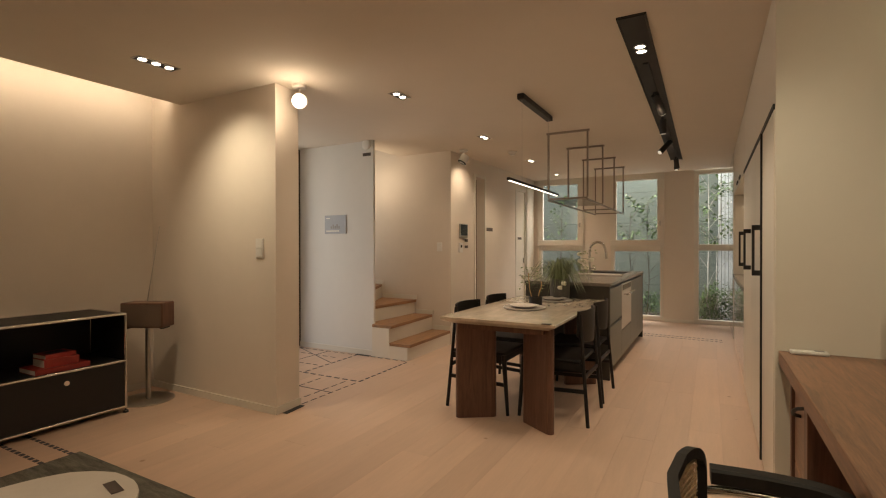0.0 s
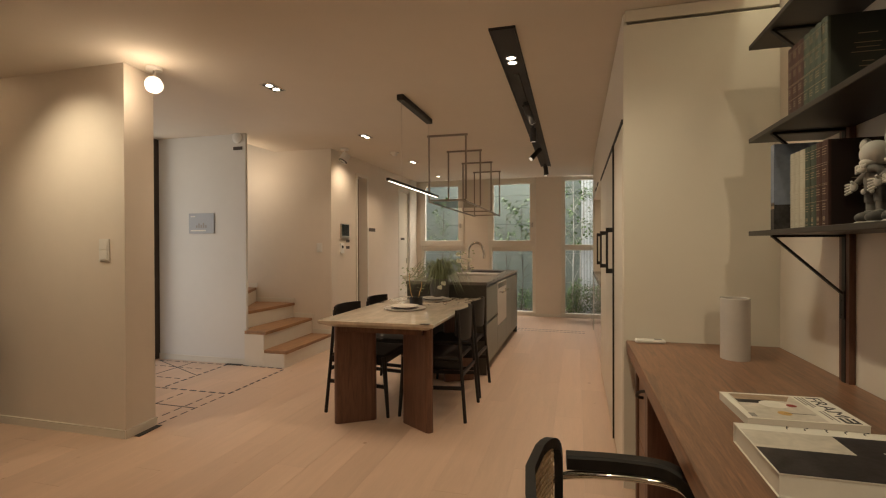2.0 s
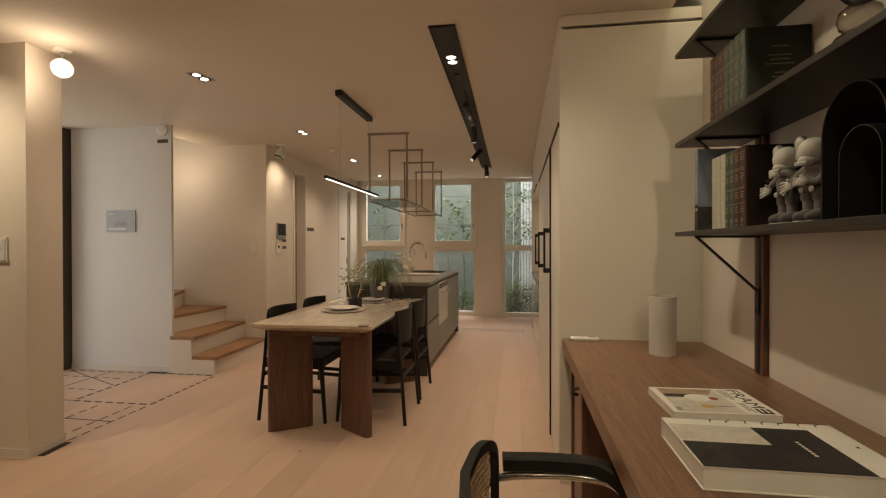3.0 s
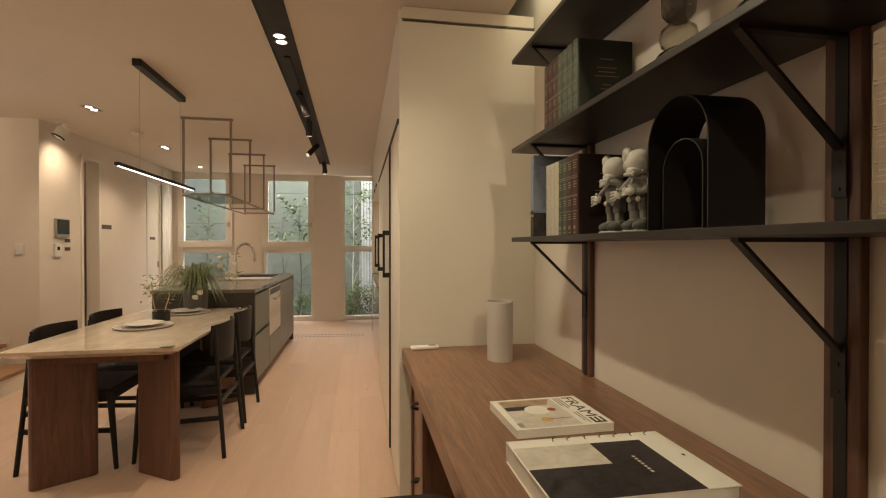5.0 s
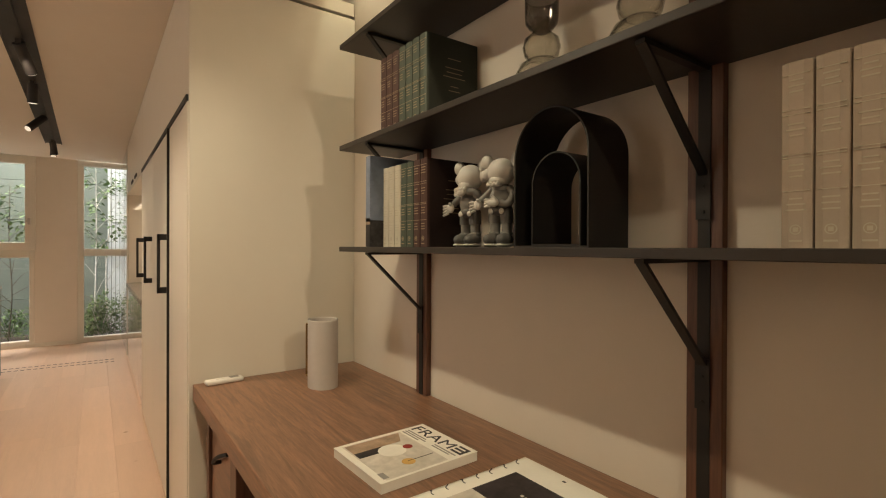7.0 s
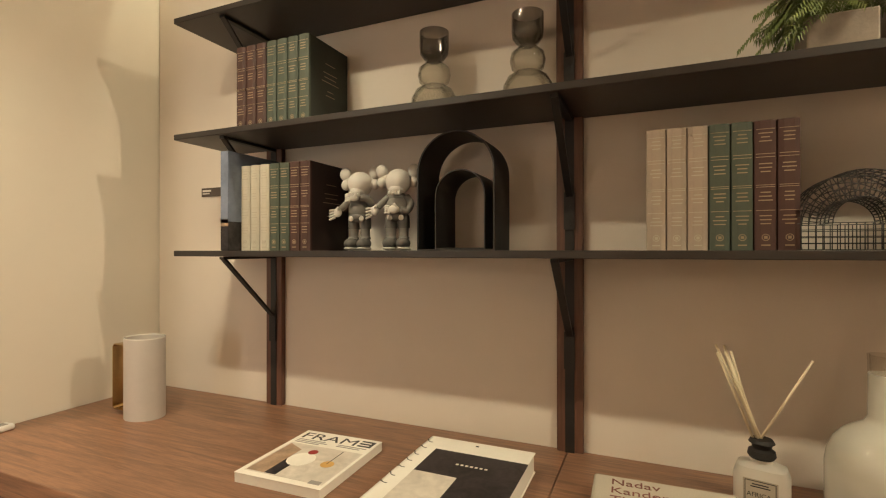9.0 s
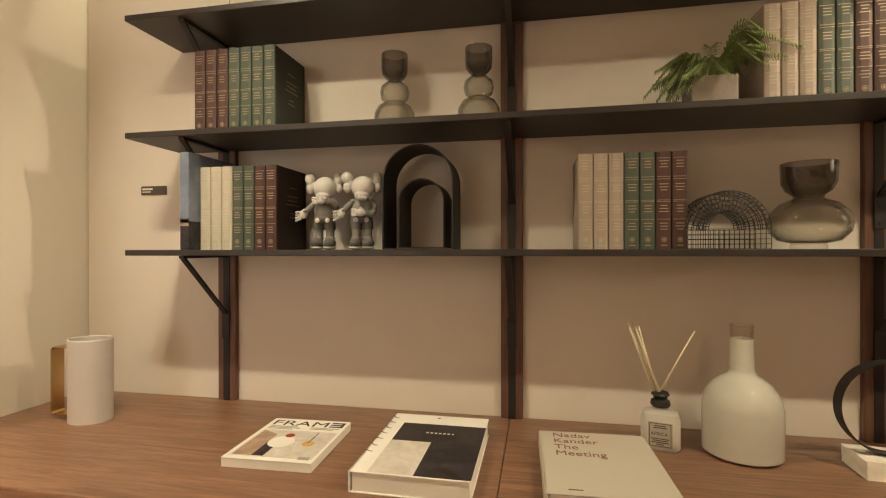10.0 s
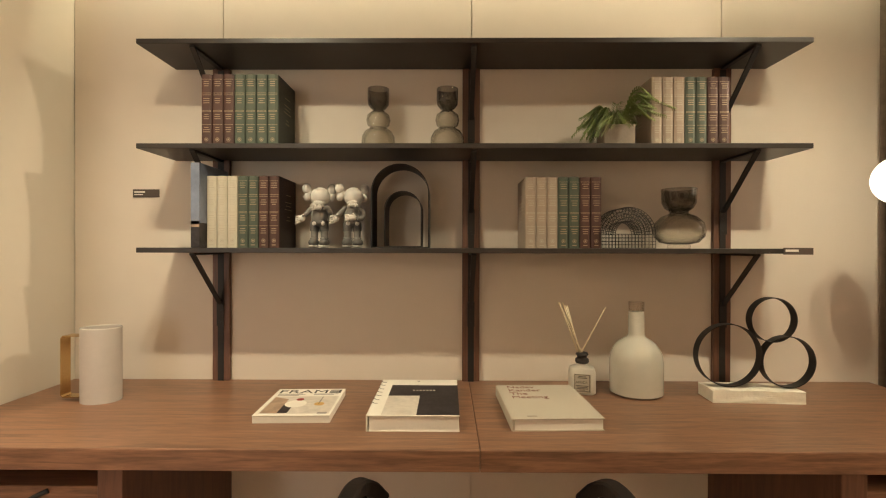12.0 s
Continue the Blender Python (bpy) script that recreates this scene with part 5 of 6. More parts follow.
# ---- books ----
def book(y, z, w, h, cover, gilt, d=0.195, x=0.846, seed=0):
    """An upright book with its rounded spine to the room; y is the middle of its back."""
    r = random.Random(seed)
    b = thing("book", {"oxblood_cloth": "oxblood cloth-bound book with gilt spine bands", "green_cloth": "green cloth-bound book with gilt spine bands", "cream_cloth": "cream cloth-bound book standing on the shelf", "cream_cloth_shaded": "cream cloth-bound book in a shade-darkened colour"}[cover.name], "book", (x, y, z), r.uniform(-0.4, 0.4), "books on the wall shelves")
    k = w / 2 - 0.0004
    part("page_block", slab(0.006, d - 0.004, -k + 0.003, k - 0.003, 0.003, h - 0.004), M_PAPER, b)
    bm = bmesh.new()
    prof = [(d, -k), (0.008, -k), (0.003, -k * 0.92), (0.0, -k * 0.45), (0.0, k * 0.45), (0.003, k * 0.92), (0.008, k), (d, k)]
    inner = [(d, k - 0.0025), (0.006, k - 0.0025), (0.004, 0), (0.006, -k + 0.0025), (d, -k + 0.0025)]
    prism(bm, prof + inner, 0.0, h)
    part("cover", bm, cover, b)
    # cover sides get the shaded copy of the cloth colour
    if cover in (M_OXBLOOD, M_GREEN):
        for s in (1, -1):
            part("board", slab(0.011, d + 0.0005, min(s * k, s * (k + 0.0003)), max(s * k, s * (k + 0.0003)), 0.0005, h - 0.0005), M_GREEN_SHADE if cover is M_GREEN else M_OXBLOOD_SHADE, b, "cover side in a shade-darkened colour")
    bm = bmesh.new()
    for f in (0.93, 0.74, 0.715, 0.50, 0.485, 0.305):
        box(bm, -0.0006, 0.002, -k * 0.82, k * 0.82, h * f, h * f + 0.0011)
    for f, n in ((0.905, 3), (0.67, 3), (0.45, 3), (0.27, 3)):
        for i in range(n):
            l = k * r.uniform(0.35, 0.62)
            box(bm, -0.0006, 0.002, -l, l, h * f - i * 0.0080 - 0.0021, h * f - i * 0.0080)
    cy = h * 0.10
    for i in range(12):
        a0, a1 = 2 * math.pi * i / 12, 2 * math.pi * (i + 1) / 12
        beam(bm, (0.0002, 0.0065 * math.cos(a0), cy + 0.0065 * math.sin(a0)), (0.0002, 0.0065 * math.cos(a1), cy + 0.0065 * math.sin(a1)), 0.0014, 0.0014, (1, 0, 0))
    box(bm, -0.0004, 0.002, -0.003, 0.003, cy - 0.003, cy + 0.003)
    box(bm, -0.0006, 0.002, -k * 0.4, k * 0.4, h * 0.035, h * 0.045)
    part("spine_stamp", bm, gilt, b, "gilt lettering bars" if gilt is M_GILT else "pale lettering bars")
    bm = bmesh.new()
    for i, l in enumerate((0.05, 0.0, 0.07, 0.06, 0.085, 0.0, 0.03, 0.045)):
        if l:
            for s in (1, -1):
                box(bm, 0.105 - l / 2, 0.105 + l / 2, s * k - 0.0004, s * k + 0.0006, h * 0.76 - i * 0.014, h * 0.76 - i * 0.014 + 0.0022)
    part("cover_stamp", bm, gilt, b)


Z1, Z2 = 1.310, 1.684
# the fourth pair is cream with the shade put into the cloth colour
OX, GR, CR, CR_SHADE = (M_OXBLOOD, M_GILT), (M_GREEN, M_GILT), (M_CREAM, M_GILTPALE), (M_CREAM_SHADE, M_GILTPALE)
def row_of(y0, w, z, h, kinds, seed):
    for i, (c, g) in enumerate(kinds):
        book(y0 - (i + 0.5) * w, z, w, h, c, g, seed=seed + i)


row_of(2.163, 0.0410, Z2, 0.268, (OX, OX, OX, GR, GR, GR, GR), 10)
row_of(2.143, 0.0387, Z1, 0.266, (CR, CR, CR, GR, GR, OX, OX), 30)
row_of(0.962, 0.0402, Z1, 0.262, (CR_SHADE, CR_SHADE, CR_SHADE, GR, GR, OX, OX), 50)
row_of(0.500, 0.0410, Z2, 0.256, (CR_SHADE, CR_SHADE, CR_SHADE, GR, GR, OX, OX), 70)
pk = thing("photo_book", "tall thin photo book with a dusk sky cover", "book", (0.80, 2.160, Z1))
part("cover", slab(0.0, 0.24, -0.016, 0.015, 0.0, 0.308, 0.001, 1), M_INK, pk)
part("sky_print", slab(-0.0012, 0.0, -0.0155, 0.0145, 0.085, 0.307), M_SKYP, pk, "blue dusk sky print")
for s, y in ((1, 0.0151), (-1, -0.0161)):
    part("sky_print", slab(0.0, 0.239, min(y, y + s * 0.0006), max(y, y + s * 0.0006), 0.09, 0.307), M_SKYP, pk, "blue dusk sky print")
    part("land_print", slab(0.0, 0.239, min(y, y + s * 0.0006), max(y, y + s * 0.0006), 0.001, 0.09), M_PHOTO, pk, "dark landscape print")
part("horizon_print", slab(-0.0012, 0.0, -0.0155, 0.0145, 0.075, 0.097), M_TAN, pk, "warm horizon print")
part("land_print", slab(-0.0012, 0.0, -0.0155, 0.0145, 0.001, 0.075), M_PHOTO, pk, "dark landscape print")

# ---- things on the shelves ----
def bubble(y):
    b = thing("bubble_vase", "smoked glass vase of three stacked bubbles", "vase", (0.955, y, Z2), 0, "bubble vases")
    low = [(0, 0), (0.045, 0), (0.060, 0.012), (0.066, 0.035), (0.064, 0.060), (0.052, 0.082), (0.032, 0.095)]
    mid = [(0.030, 0.096), (0.042, 0.105), (0.047, 0.125), (0.043, 0.145), (0.028, 0.158), (0.019, 0.163)]
    cup = [(0.019, 0.164), (0.030, 0.172), (0.040, 0.186), (0.042, 0.205), (0.042, 0.248)]
    part("lower_body", lathe(bmesh.new(), low + mid + [(r - 0.0025, z) for r, z in mid[::-1]] + [(r - 0.0025, z) for r, z in low[:0:-1] if z > 0.004] + [(0.04, 0.005), (0, 0.005)], 36), G_SMOKE, b, "pale smoked glass")
    part("cup", lathe(bmesh.new(), cup + [(r - 0.003, z) for r, z in cup[::-1]], 36), G_SMOKED, b, "dark smoked glass cup")


bubble(1.520)
bubble(1.250)

M_POT = mat("taupe_stoneware", (0.27, 0.22, 0.175), 0.7, vary=0.15, scale=20, bump=0.2)
fp = thing("fern_pot", "small green fern in a square stoneware pot", "plant", (0.895, 0.617, Z2))
bm = slab(-0.045, 0.045, -0.06, 0.055, 0.0, 0.085, 0.004, 2)
part("pot", bm, M_POT, fp, "square taupe stoneware pot")
rng = random.Random(12)
for i in range(52):
    if i % 5 < 3:
        # drooping fronds over one side of the pot
        an, reach, lift, drop = rng.uniform(0.3, 3.3), rng.uniform(0.07, 0.17), rng.uniform(0.03, 0.085), rng.uniform(0.02, 0.09)
    else:
        # rising fronds towards the books
        an, reach, lift, drop = rng.uniform(-2.4, -0.7), rng.uniform(0.09, 0.225), rng.uniform(0.05, 0.135), rng.uniform(-0.015, 0.05)
    c = Vector((math.cos(an) * 0.65, math.sin(an), 0))
    top = Vector((0, 0, 0.075 + lift))
    line = curve_pts([c * 0.015 + Vector((0, 0, 0.075)), c * reach * 0.5 + top, c * reach + top - Vector((0, 0, drop))], 11)
    bm = bmesh.new()
    tube(bm, line, 0.0012, 4, 0.0006)
    for j in range(2, len(line)):
        d = (line[j] - line[j - 1]).normalized()
        s = d.cross(Vector((0, 0, 1))).normalized()
        ll = 0.027 * math.sin(math.pi * (0.15 + 0.8 * j / len(line)))
        for sg in (1, -1):
            p = line[j]
            leaf_blade(bm, [p, p + s * sg * ll * 0.55 + d * ll * 0.35 + Vector((0, 0, 0.005)), p + s * sg * ll + d * ll * 0.75 - Vector((0, 0, 0.007))], 0.0021)
    part("frond", bm, M_FERN, fp)


M_TOYS = mat("dark_grey_vinyl", (0.115, 0.108, 0.10), 0.55, vary=0.03)


def figurine(y, belly, turn):
    """A plain toy figure in one mesh; belly: the folded hand rests there, not at the mouth."""
    bm = bmesh.new()

    def limb(pts, r, r1, m):
        old = set(bm.faces)
        tube(bm, curve_pts(pts, 4), r, 12, r1)
        for f in set(bm.faces) - old:
            f.material_index = m

    for s in (1, -1):
        blob(bm, (-0.012, s * 0.0180, 0.0185), (0.027, 0.0185, 0.0155), 18, 2)
        blob(bm, (-0.012, s * 0.0180, 0.0055), (0.0275, 0.0188, 0.0055), 18, 0)
        blob(bm, (-0.001, s * 0.0170, 0.0330), (0.0155, 0.0150, 0.0060), 16, 1)
        limb([(0, s * 0.0168, 0.034), (0, s * 0.0166, 0.050), (0, s * 0.0165, 0.064)], 0.0120, 0.0130, 1)
        limb([(0, s * 0.0168, 0.058), (0, s * 0.0160, 0.074), (0, s * 0.0140, 0.090)], 0.0158, 0.0170, 2)
        blob(bm, (-0.0215, s * 0.0150, 0.0850), (0.0035, 0.0075, 0.0075), 10, 0)
        blob(bm, (0.004, s * 0.0430, 0.2080), (0.0125, 0.0165, 0.0185), 16, 0)
        blob(bm, (0.004, s * 0.0420, 0.1790), (0.0115, 0.0135, 0.0150), 16, 0)
        blob(bm, (0.004, s * 0.0340, 0.1920), (0.0080, 0.0120, 0.0100), 12, 0)
    blob(bm, (0, 0, 0.0900), (0.0250, 0.0300, 0.0160), 18, 2)
    blob(bm, (0, 0, 0.1130), (0.0255, 0.0300, 0.0330), 20, 1)
    blob(bm, (0, 0, 0.1380), (0.0190, 0.0240, 0.0180), 16, 1)
    blob(bm, (-0.005, -0.004, 0.1790), (0.0330, 0.0335, 0.0330), 26, 0)
    blob(bm, (-0.020, -0.002, 0.1560), (0.0190, 0.0210, 0.0130), 18, 0)
    for k in range(4):
        blob(bm, (-0.036, 0.012 - k * 0.0085, 0.1470), (0.0050, 0.0050, 0.0060), 8, 0)
    limb([(0, 0.0230, 0.140), (-0.006, 0.0370, 0.126), (-0.012, 0.0500, 0.112)], 0.0098, 0.0085, 1)
    blob(bm, (-0.015, 0.0580, 0.1030), (0.0070, 0.0125, 0.0130), 14, 0)
    for k in range(4):
        limb([(-0.016, 0.0640, 0.108 - k * 0.006), (-0.020, 0.0720, 0.109 - k * 0.0075), (-0.024, 0.0780, 0.107 - k * 0.0082)], 0.0036, 0.0030, 0)
    limb([(-0.018, 0.0540, 0.110), (-0.026, 0.0520, 0.116)], 0.0040, 0.0032, 0)
    hz = 0.104 if belly else 0.140
    limb([(0, -0.0240, 0.140), (-0.006, -0.0370, 0.122), (-0.018, -0.0300, hz - 0.002), (-0.028, -0.0140, hz)], 0.0098, 0.0090, 1)
    blob(bm, (-0.032, 0.0020, hz + 0.001), (0.0080, 0.0160, 0.0110), 16, 0)
    for k in range(4):
        limb([(-0.034, 0.0120, hz + 0.009 - k * 0.0052), (-0.034, 0.0200, hz + 0.009 - k * 0.0054), (-0.031, 0.0260, hz + 0.008 - k * 0.0052)], 0.0034, 0.0028, 0)
    limb([(-0.034, -0.0060, hz + 0.006), (-0.036, 0.0010, hz + 0.016)], 0.0042, 0.0034, 0)
    tagged(new("figurine", mesh("figurine", bm, M_TOYL, M_TOYD, M_TOYS)), "pale and mid grey vinyl toy figurine on the shelf", "figurine", "toy figurines").matrix_basis = pose(0.905, y, Z1, 0, 0, turn) @ Matrix.Scale(1.085, 4)


figurine(1.738, False, 8)
figurine(1.612, True, 14)


def arch_band(r, h, x0, x1, t, yc):
    """A thin sheet bent to an arch on a floor strip."""
    bm = bmesh.new()
    line = [(yc - r, 0.0)] + [(yc - r, (h - r) * k / 3) for k in range(1, 3)] + [(yc - r * math.cos(a), h - r + r * math.sin(a)) for a in (math.pi * k / 28 for k in range(29))] + [(yc + r, (h - r) * k / 3) for k in (2, 1)] + [(yc + r, 0.0)]
    pv = None
    for i, (y, z) in enumerate(line):
        d = Vector((y - yc, max(z - (h - r), 0))).normalized()
        q = [bm.verts.new((x0, y, z)), bm.verts.new((x1, y, z)), bm.verts.new((x1, y - d.x * t, z - d.y * t)), bm.verts.new((x0, y - d.x * t, z - d.y * t))]
        if pv:
            for k in range(4):
                bm.faces.new((pv[k], pv[(k + 1) % 4], q[(k + 1) % 4], q[k])).smooth = k in (0, 2)
        else:
            bm.faces.new(q[::-1])
        pv = q
    bm.faces.new(pv)
    box(bm, x0, x1, yc - r + t, yc + r - t, 0.0, t)
    return bm


ar = thing("arch_bookend", "pair of nested dark metal arches", "bookend", (0.880, 1.428, Z1))
part("outer_arch", arch_band(0.110, 0.318, 0.0, 0.14, 0.004, 0.0), M_BLACK, ar)
part("inner_arch", arch_band(0.071, 0.212, 0.01, 0.15, 0.003, 0.0), M_BLACK, ar).matrix_basis = pose(0, -0.01, 0.0045)

wb = thing("wire_basket", "black wire grid basket shaped as a half ring", "basket", (0.825, 0.590, Z1))
bm = bmesh.new()
RO, RI = 0.098, 0.048
for x in (0.0, 0.025, 0.05, 0.075, 0.10):
    for r in ([RO, RI] if 0 < x < 0.1 else [RO, RO - 0.0125, RO - 0.025, RO - 0.0375, RI]):
        tube(bm, [(x, r * math.cos(math.pi * k / 24), 0.052 + r * math.sin(math.pi * k / 24)) for k in range(25)], 0.0012, 5)
for k in range(25):
    c, s = math.cos(math.pi * k / 24), math.sin(math.pi * k / 24)
    for r in (RO, RI):
        tube(bm, [(0, r * c, 0.052 + r * s), (0.10, r * c, 0.052 + r * s)], 0.0011, 4)
    for x in (0.0, 0.10):
        tube(bm, [(x, RI * c, 0.052 + RI * s), (x, RO * c, 0.052 + RO * s)], 0.0011, 4)
part("wire_ring", bm, M_BLACK, wb)
bm = bmesh.new()
for i in range(17):
    y = -RO + i * RO / 8
    for x in (0.0, 0.10):
        tube(bm, [(x, y, 0.0012), (x, y, 0.052)], 0.0011, 4)
    tube(bm, [(0, y, 0.0012), (0.10, y, 0.0012)], 0.0011, 4)
for z in (0.0012, 0.0135, 0.026, 0.039, 0.052):
    for x in (0.0, 0.10):
        tube(bm, [(x, -RO, z), (x, RO, z)], 0.0011, 4)
part("wire_base", bm, M_BLACK, wb)

vs = thing("smoked_vase", "round smoked glass vase with a dark flared neck", "vase", (0.875, 0.385, Z1))
foot = [(0, 0), (0.040, 0), (0.040, 0.012), (0.036, 0.014)]
bulb = [(0.040, 0.015), (0.068, 0.022), (0.088, 0.045), (0.092, 0.068), (0.085, 0.095), (0.062, 0.118), (0.036, 0.130)]
part("foot", lathe(bmesh.new(), foot + [(0, 0.014)], 36), G_CLEAR, vs, "clear glass foot")
part("body", lathe(bmesh.new(), [(0, 0.0145)] + bulb + [(r - 0.003, z + (0.002 if i < 2 else 0)) for i, (r, z) in list(enumerate(bulb))[::-1]] + [(0, 0.019)], 40), G_SMOKE, vs, "pale smoked glass")
cup = [(0.033, 0.131), (0.034, 0.138), (0.050, 0.150), (0.060, 0.170), (0.062, 0.222)]
part("neck", lathe(bmesh.new(), cup + [(r - 0.004, z) for r, z in cup[::-1]], 40), G_SMOKED, vs, "dark smoked glass neck")

# captions on wall and shelf
cp = thing("caption_plate", "small brown caption plate on the wall", "sign", (1.045, 2.49, 1.533), -90, "caption plates")
part("plate", slab(-0.054, 0.054, -0.004, 0, -0.0165, 0.0165), M_LABEL, cp)
part("caption_bars", box(slab(-0.048, -0.004, -0.0046, -0.004, 0.002, 0.009), -0.048, -0.012, -0.0046, -0.004, -0.007, -0.003), M_PAPER, cp)
cp = thing("caption_plate", "small brown caption plate on the shelf edge", "sign", (0.784, 0.008, 1.301), -90, "caption plates")
part("plate", slab(-0.052, 0.052, -0.003, 0, -0.012, 0.012), M_LABEL, cp)
part("caption_bars", slab(-0.046, 0.0, -0.0036, -0.003, -0.002, 0.006), M_PAPER, cp)

# ---- things on the desk ----
mg = thing("desk_pitcher", "putty oval pitcher with a flat brass handle", "pitcher", (0.768, 2.478, DZ))
def oval(prof, bm, ax, ay, n=48):
    lathe(bm, prof, n)
    for v in bm.verts:
        v.co.x *= ax
        v.co.y *= ay
    return bm


part("body", oval([(0, 0), (1, 0), (1, 0.004), (1, 0.20), (1, 0.258), (0.955, 0.258), (0.955, 0.008), (0, 0.008)], bmesh.new(), 0.056, 0.066), M_PUTTY, mg)
# paler ring puts the highlight along the pitcher's edge into its colour
part("rim", oval([(0.945, 0.2575), (0.955, 0.2605), (0.995, 0.2605), (1.005, 0.2575), (0.945, 0.2575)], bmesh.new(), 0.056, 0.066), M_CERAMIC, mg, "paler rim painted as an edge highlight")
bm = bmesh.new()
line = [(0.064, 0.014), (0.122, 0.014), (0.130, 0.022), (0.130, 0.222), (0.122, 0.232), (0.064, 0.232)]
pv = None
for i, (y, z) in enumerate(line):
    a = Vector(line[min(i + 1, 5)]) - Vector(line[max(i - 1, 0)])
    n_ = Vector((a.y, -a.x)).normalized() * -0.003
    q = [bm.verts.new((-0.022, y, z)), bm.verts.new((0.022, y, z)), bm.verts.new((0.022, y + n_.x, z + n_.y)), bm.verts.new((-0.022, y + n_.x, z + n_.y))]
    if pv:
        for k in range(4):
            bm.faces.new((pv[k], pv[(k + 1) % 4], q[(k + 1) % 4], q[k]))
    pv = q
part("handle", bm, M_BRASS, mg, "flat brass strap handle")

rm = thing("remote_control", "small white remote control lying on the desk", "remote", (0.465, 2.745, DZ), 5)
part("body", slab(-0.07, 0.07, -0.022, 0.022, 0, 0.018, 0.007, 3), M_WHITE, rm)
part("display", slab(0.02, 0.055, -0.013, 0.013, 0.0181, 0.0188), M_GREY, rm)
for i in range(3):
    part("button", slab(-0.05 + 0.02 * i, -0.038 + 0.02 * i, -0.008, 0.008, 0.0181, 0.0195, 0.001, 1), M_PAPER, rm)

# lying books and magazine; the covers read from the chair's side
mz = thing("magazine", "thick design magazine with a printed still life", "magazine", (0.692, 1.737, DZ), 2)
part("page_block", slab(-0.140, 0.140, -0.119, 0.119, 0.0, 0.0225), M_PAPER, mz)
part("cover", slab(-0.141, 0.141, -0.120, 0.120, 0.0225, 0.0235), M_PAPER, mz, "white printed cover")
words("title", "FRAM", 0.052, M_INK, mz, 0.090, 0.112, 0.0236, (0, 0, -90), 1.36)
bm = bmesh.new()
for k in range(3):
    box(bm, 0.091 + 0.0145 * k, 0.098 + 0.0145 * k, -0.104, -0.070, 0.0235, 0.0242)
box(bm, 0.091, 0.127, -0.110, -0.102, 0.0235, 0.0243)
part("title_letter", bm, M_INK, mz)
part("photo_wall", slab(-0.122, 0.052, -0.112, 0.108, 0.0235, 0.0239), M_PHOTOL, mz, "pale interior photograph")
part("photo_wood", prism(bmesh.new(), [(-0.118, 0.104), (-0.118, 0.052), (0.020, 0.052), (0.046, 0.104)], 0.0239, 0.0241), M_TAN, mz, "brown wood in the photograph")
part("photo_shade", prism(bmesh.new(), [(-0.118, 0.052), (-0.118, 0.020), (-0.060, 0.020), (-0.030, 0.052)], 0.0239, 0.0241), M_PHOTO, mz, "dark shade in the photograph")
part("photo_cloth", prism(bmesh.new(), [(-0.062 + 0.034 * math.cos(k * 0.4488) * 1.1 + 0.034, 0.016 + 0.036 * math.sin(k * 0.4488)) for k in range(14)], 0.0239, 0.0242), M_PAPER, mz, "white shape in the photograph")
part("photo_ball", lathe(bmesh.new(), [(0, 0), (0.017, 0), (0.017, 0.0003), (0, 0.0003)], 24, (-0.030, -0.062, 0.0239)), M_ORANGE, mz, "ochre disc in the photograph")
part("photo_ball", lathe(bmesh.new(), [(0, 0), (0.013, 0), (0.013, 0.0003), (0, 0.0003)], 24, (0.016, 0.012, 0.0242)), M_RED, mz, "red disc in the photograph")
part("photo_stem", slab(-0.03, 0.045, -0.0605, -0.0585, 0.0239, 0.0243), M_INK, mz)
bm = bmesh.new()
for i, (a, b) in enumerate(((0.02, 0.105), (0.01, 0.105), (0.03, 0.105), (-0.105, -0.02), (-0.09, -0.02))):
    xx = 0.078 - 0.009 * (i % 3)
    box(bm, xx, xx + 0.004, a, b, 0.0235, 0.0240)
part("caption_bars", bm, M_GREY, mz)
part("barcode", slab(-0.125, -0.110, -0.105, -0.075, 0.0235, 0.0240), M_GREY, mz)

lb = thing("art_book", "thick white-edged art book with dark photo cover", "book", (0.679, 1.350, DZ))
part("page_block", slab(-0.190, 0.188, -0.135, 0.130, 0.003, 0.045), M_PAPER, lb)
part("cover", slab(-0.193, 0.193, -0.138, 0.138, 0.045, 0.0485, 0.001, 1), M_PAPER, lb, "white cover")
part("cover", slab(-0.193, 0.193, -0.138, 0.138, 0.0, 0.003, 0.001, 1), M_PAPER, lb)
part("spine", slab(-0.193, 0.193, 0.134, 0.139, 0.0, 0.0485, 0.001, 1), M_PAPER, lb)
part("dark_photo", slab(-0.005, 0.120, -0.138, 0.095, 0.0486, 0.0490), M_PHOTO, lb, "dark interior photograph")
part("pale_photo", slab(-0.190, -0.005, -0.010, 0.095, 0.0486, 0.0490), M_PHOTOL, lb, "pale interior photograph")
part("dark_photo", slab(-0.190, -0.005, -0.138, -0.010, 0.0486, 0.0490), M_PHOTO, lb, "dark interior photograph")
bm = bmesh.new()
for i in range(7):
    box(bm, 0.0535, 0.0600, 0.010 - i * 0.0115, 0.0165 - i * 0.0115, 0.0490, 0.0494)
part("title_bars", bm, M_PAPER, lb, "small pale title bars")
bm = bmesh.new()
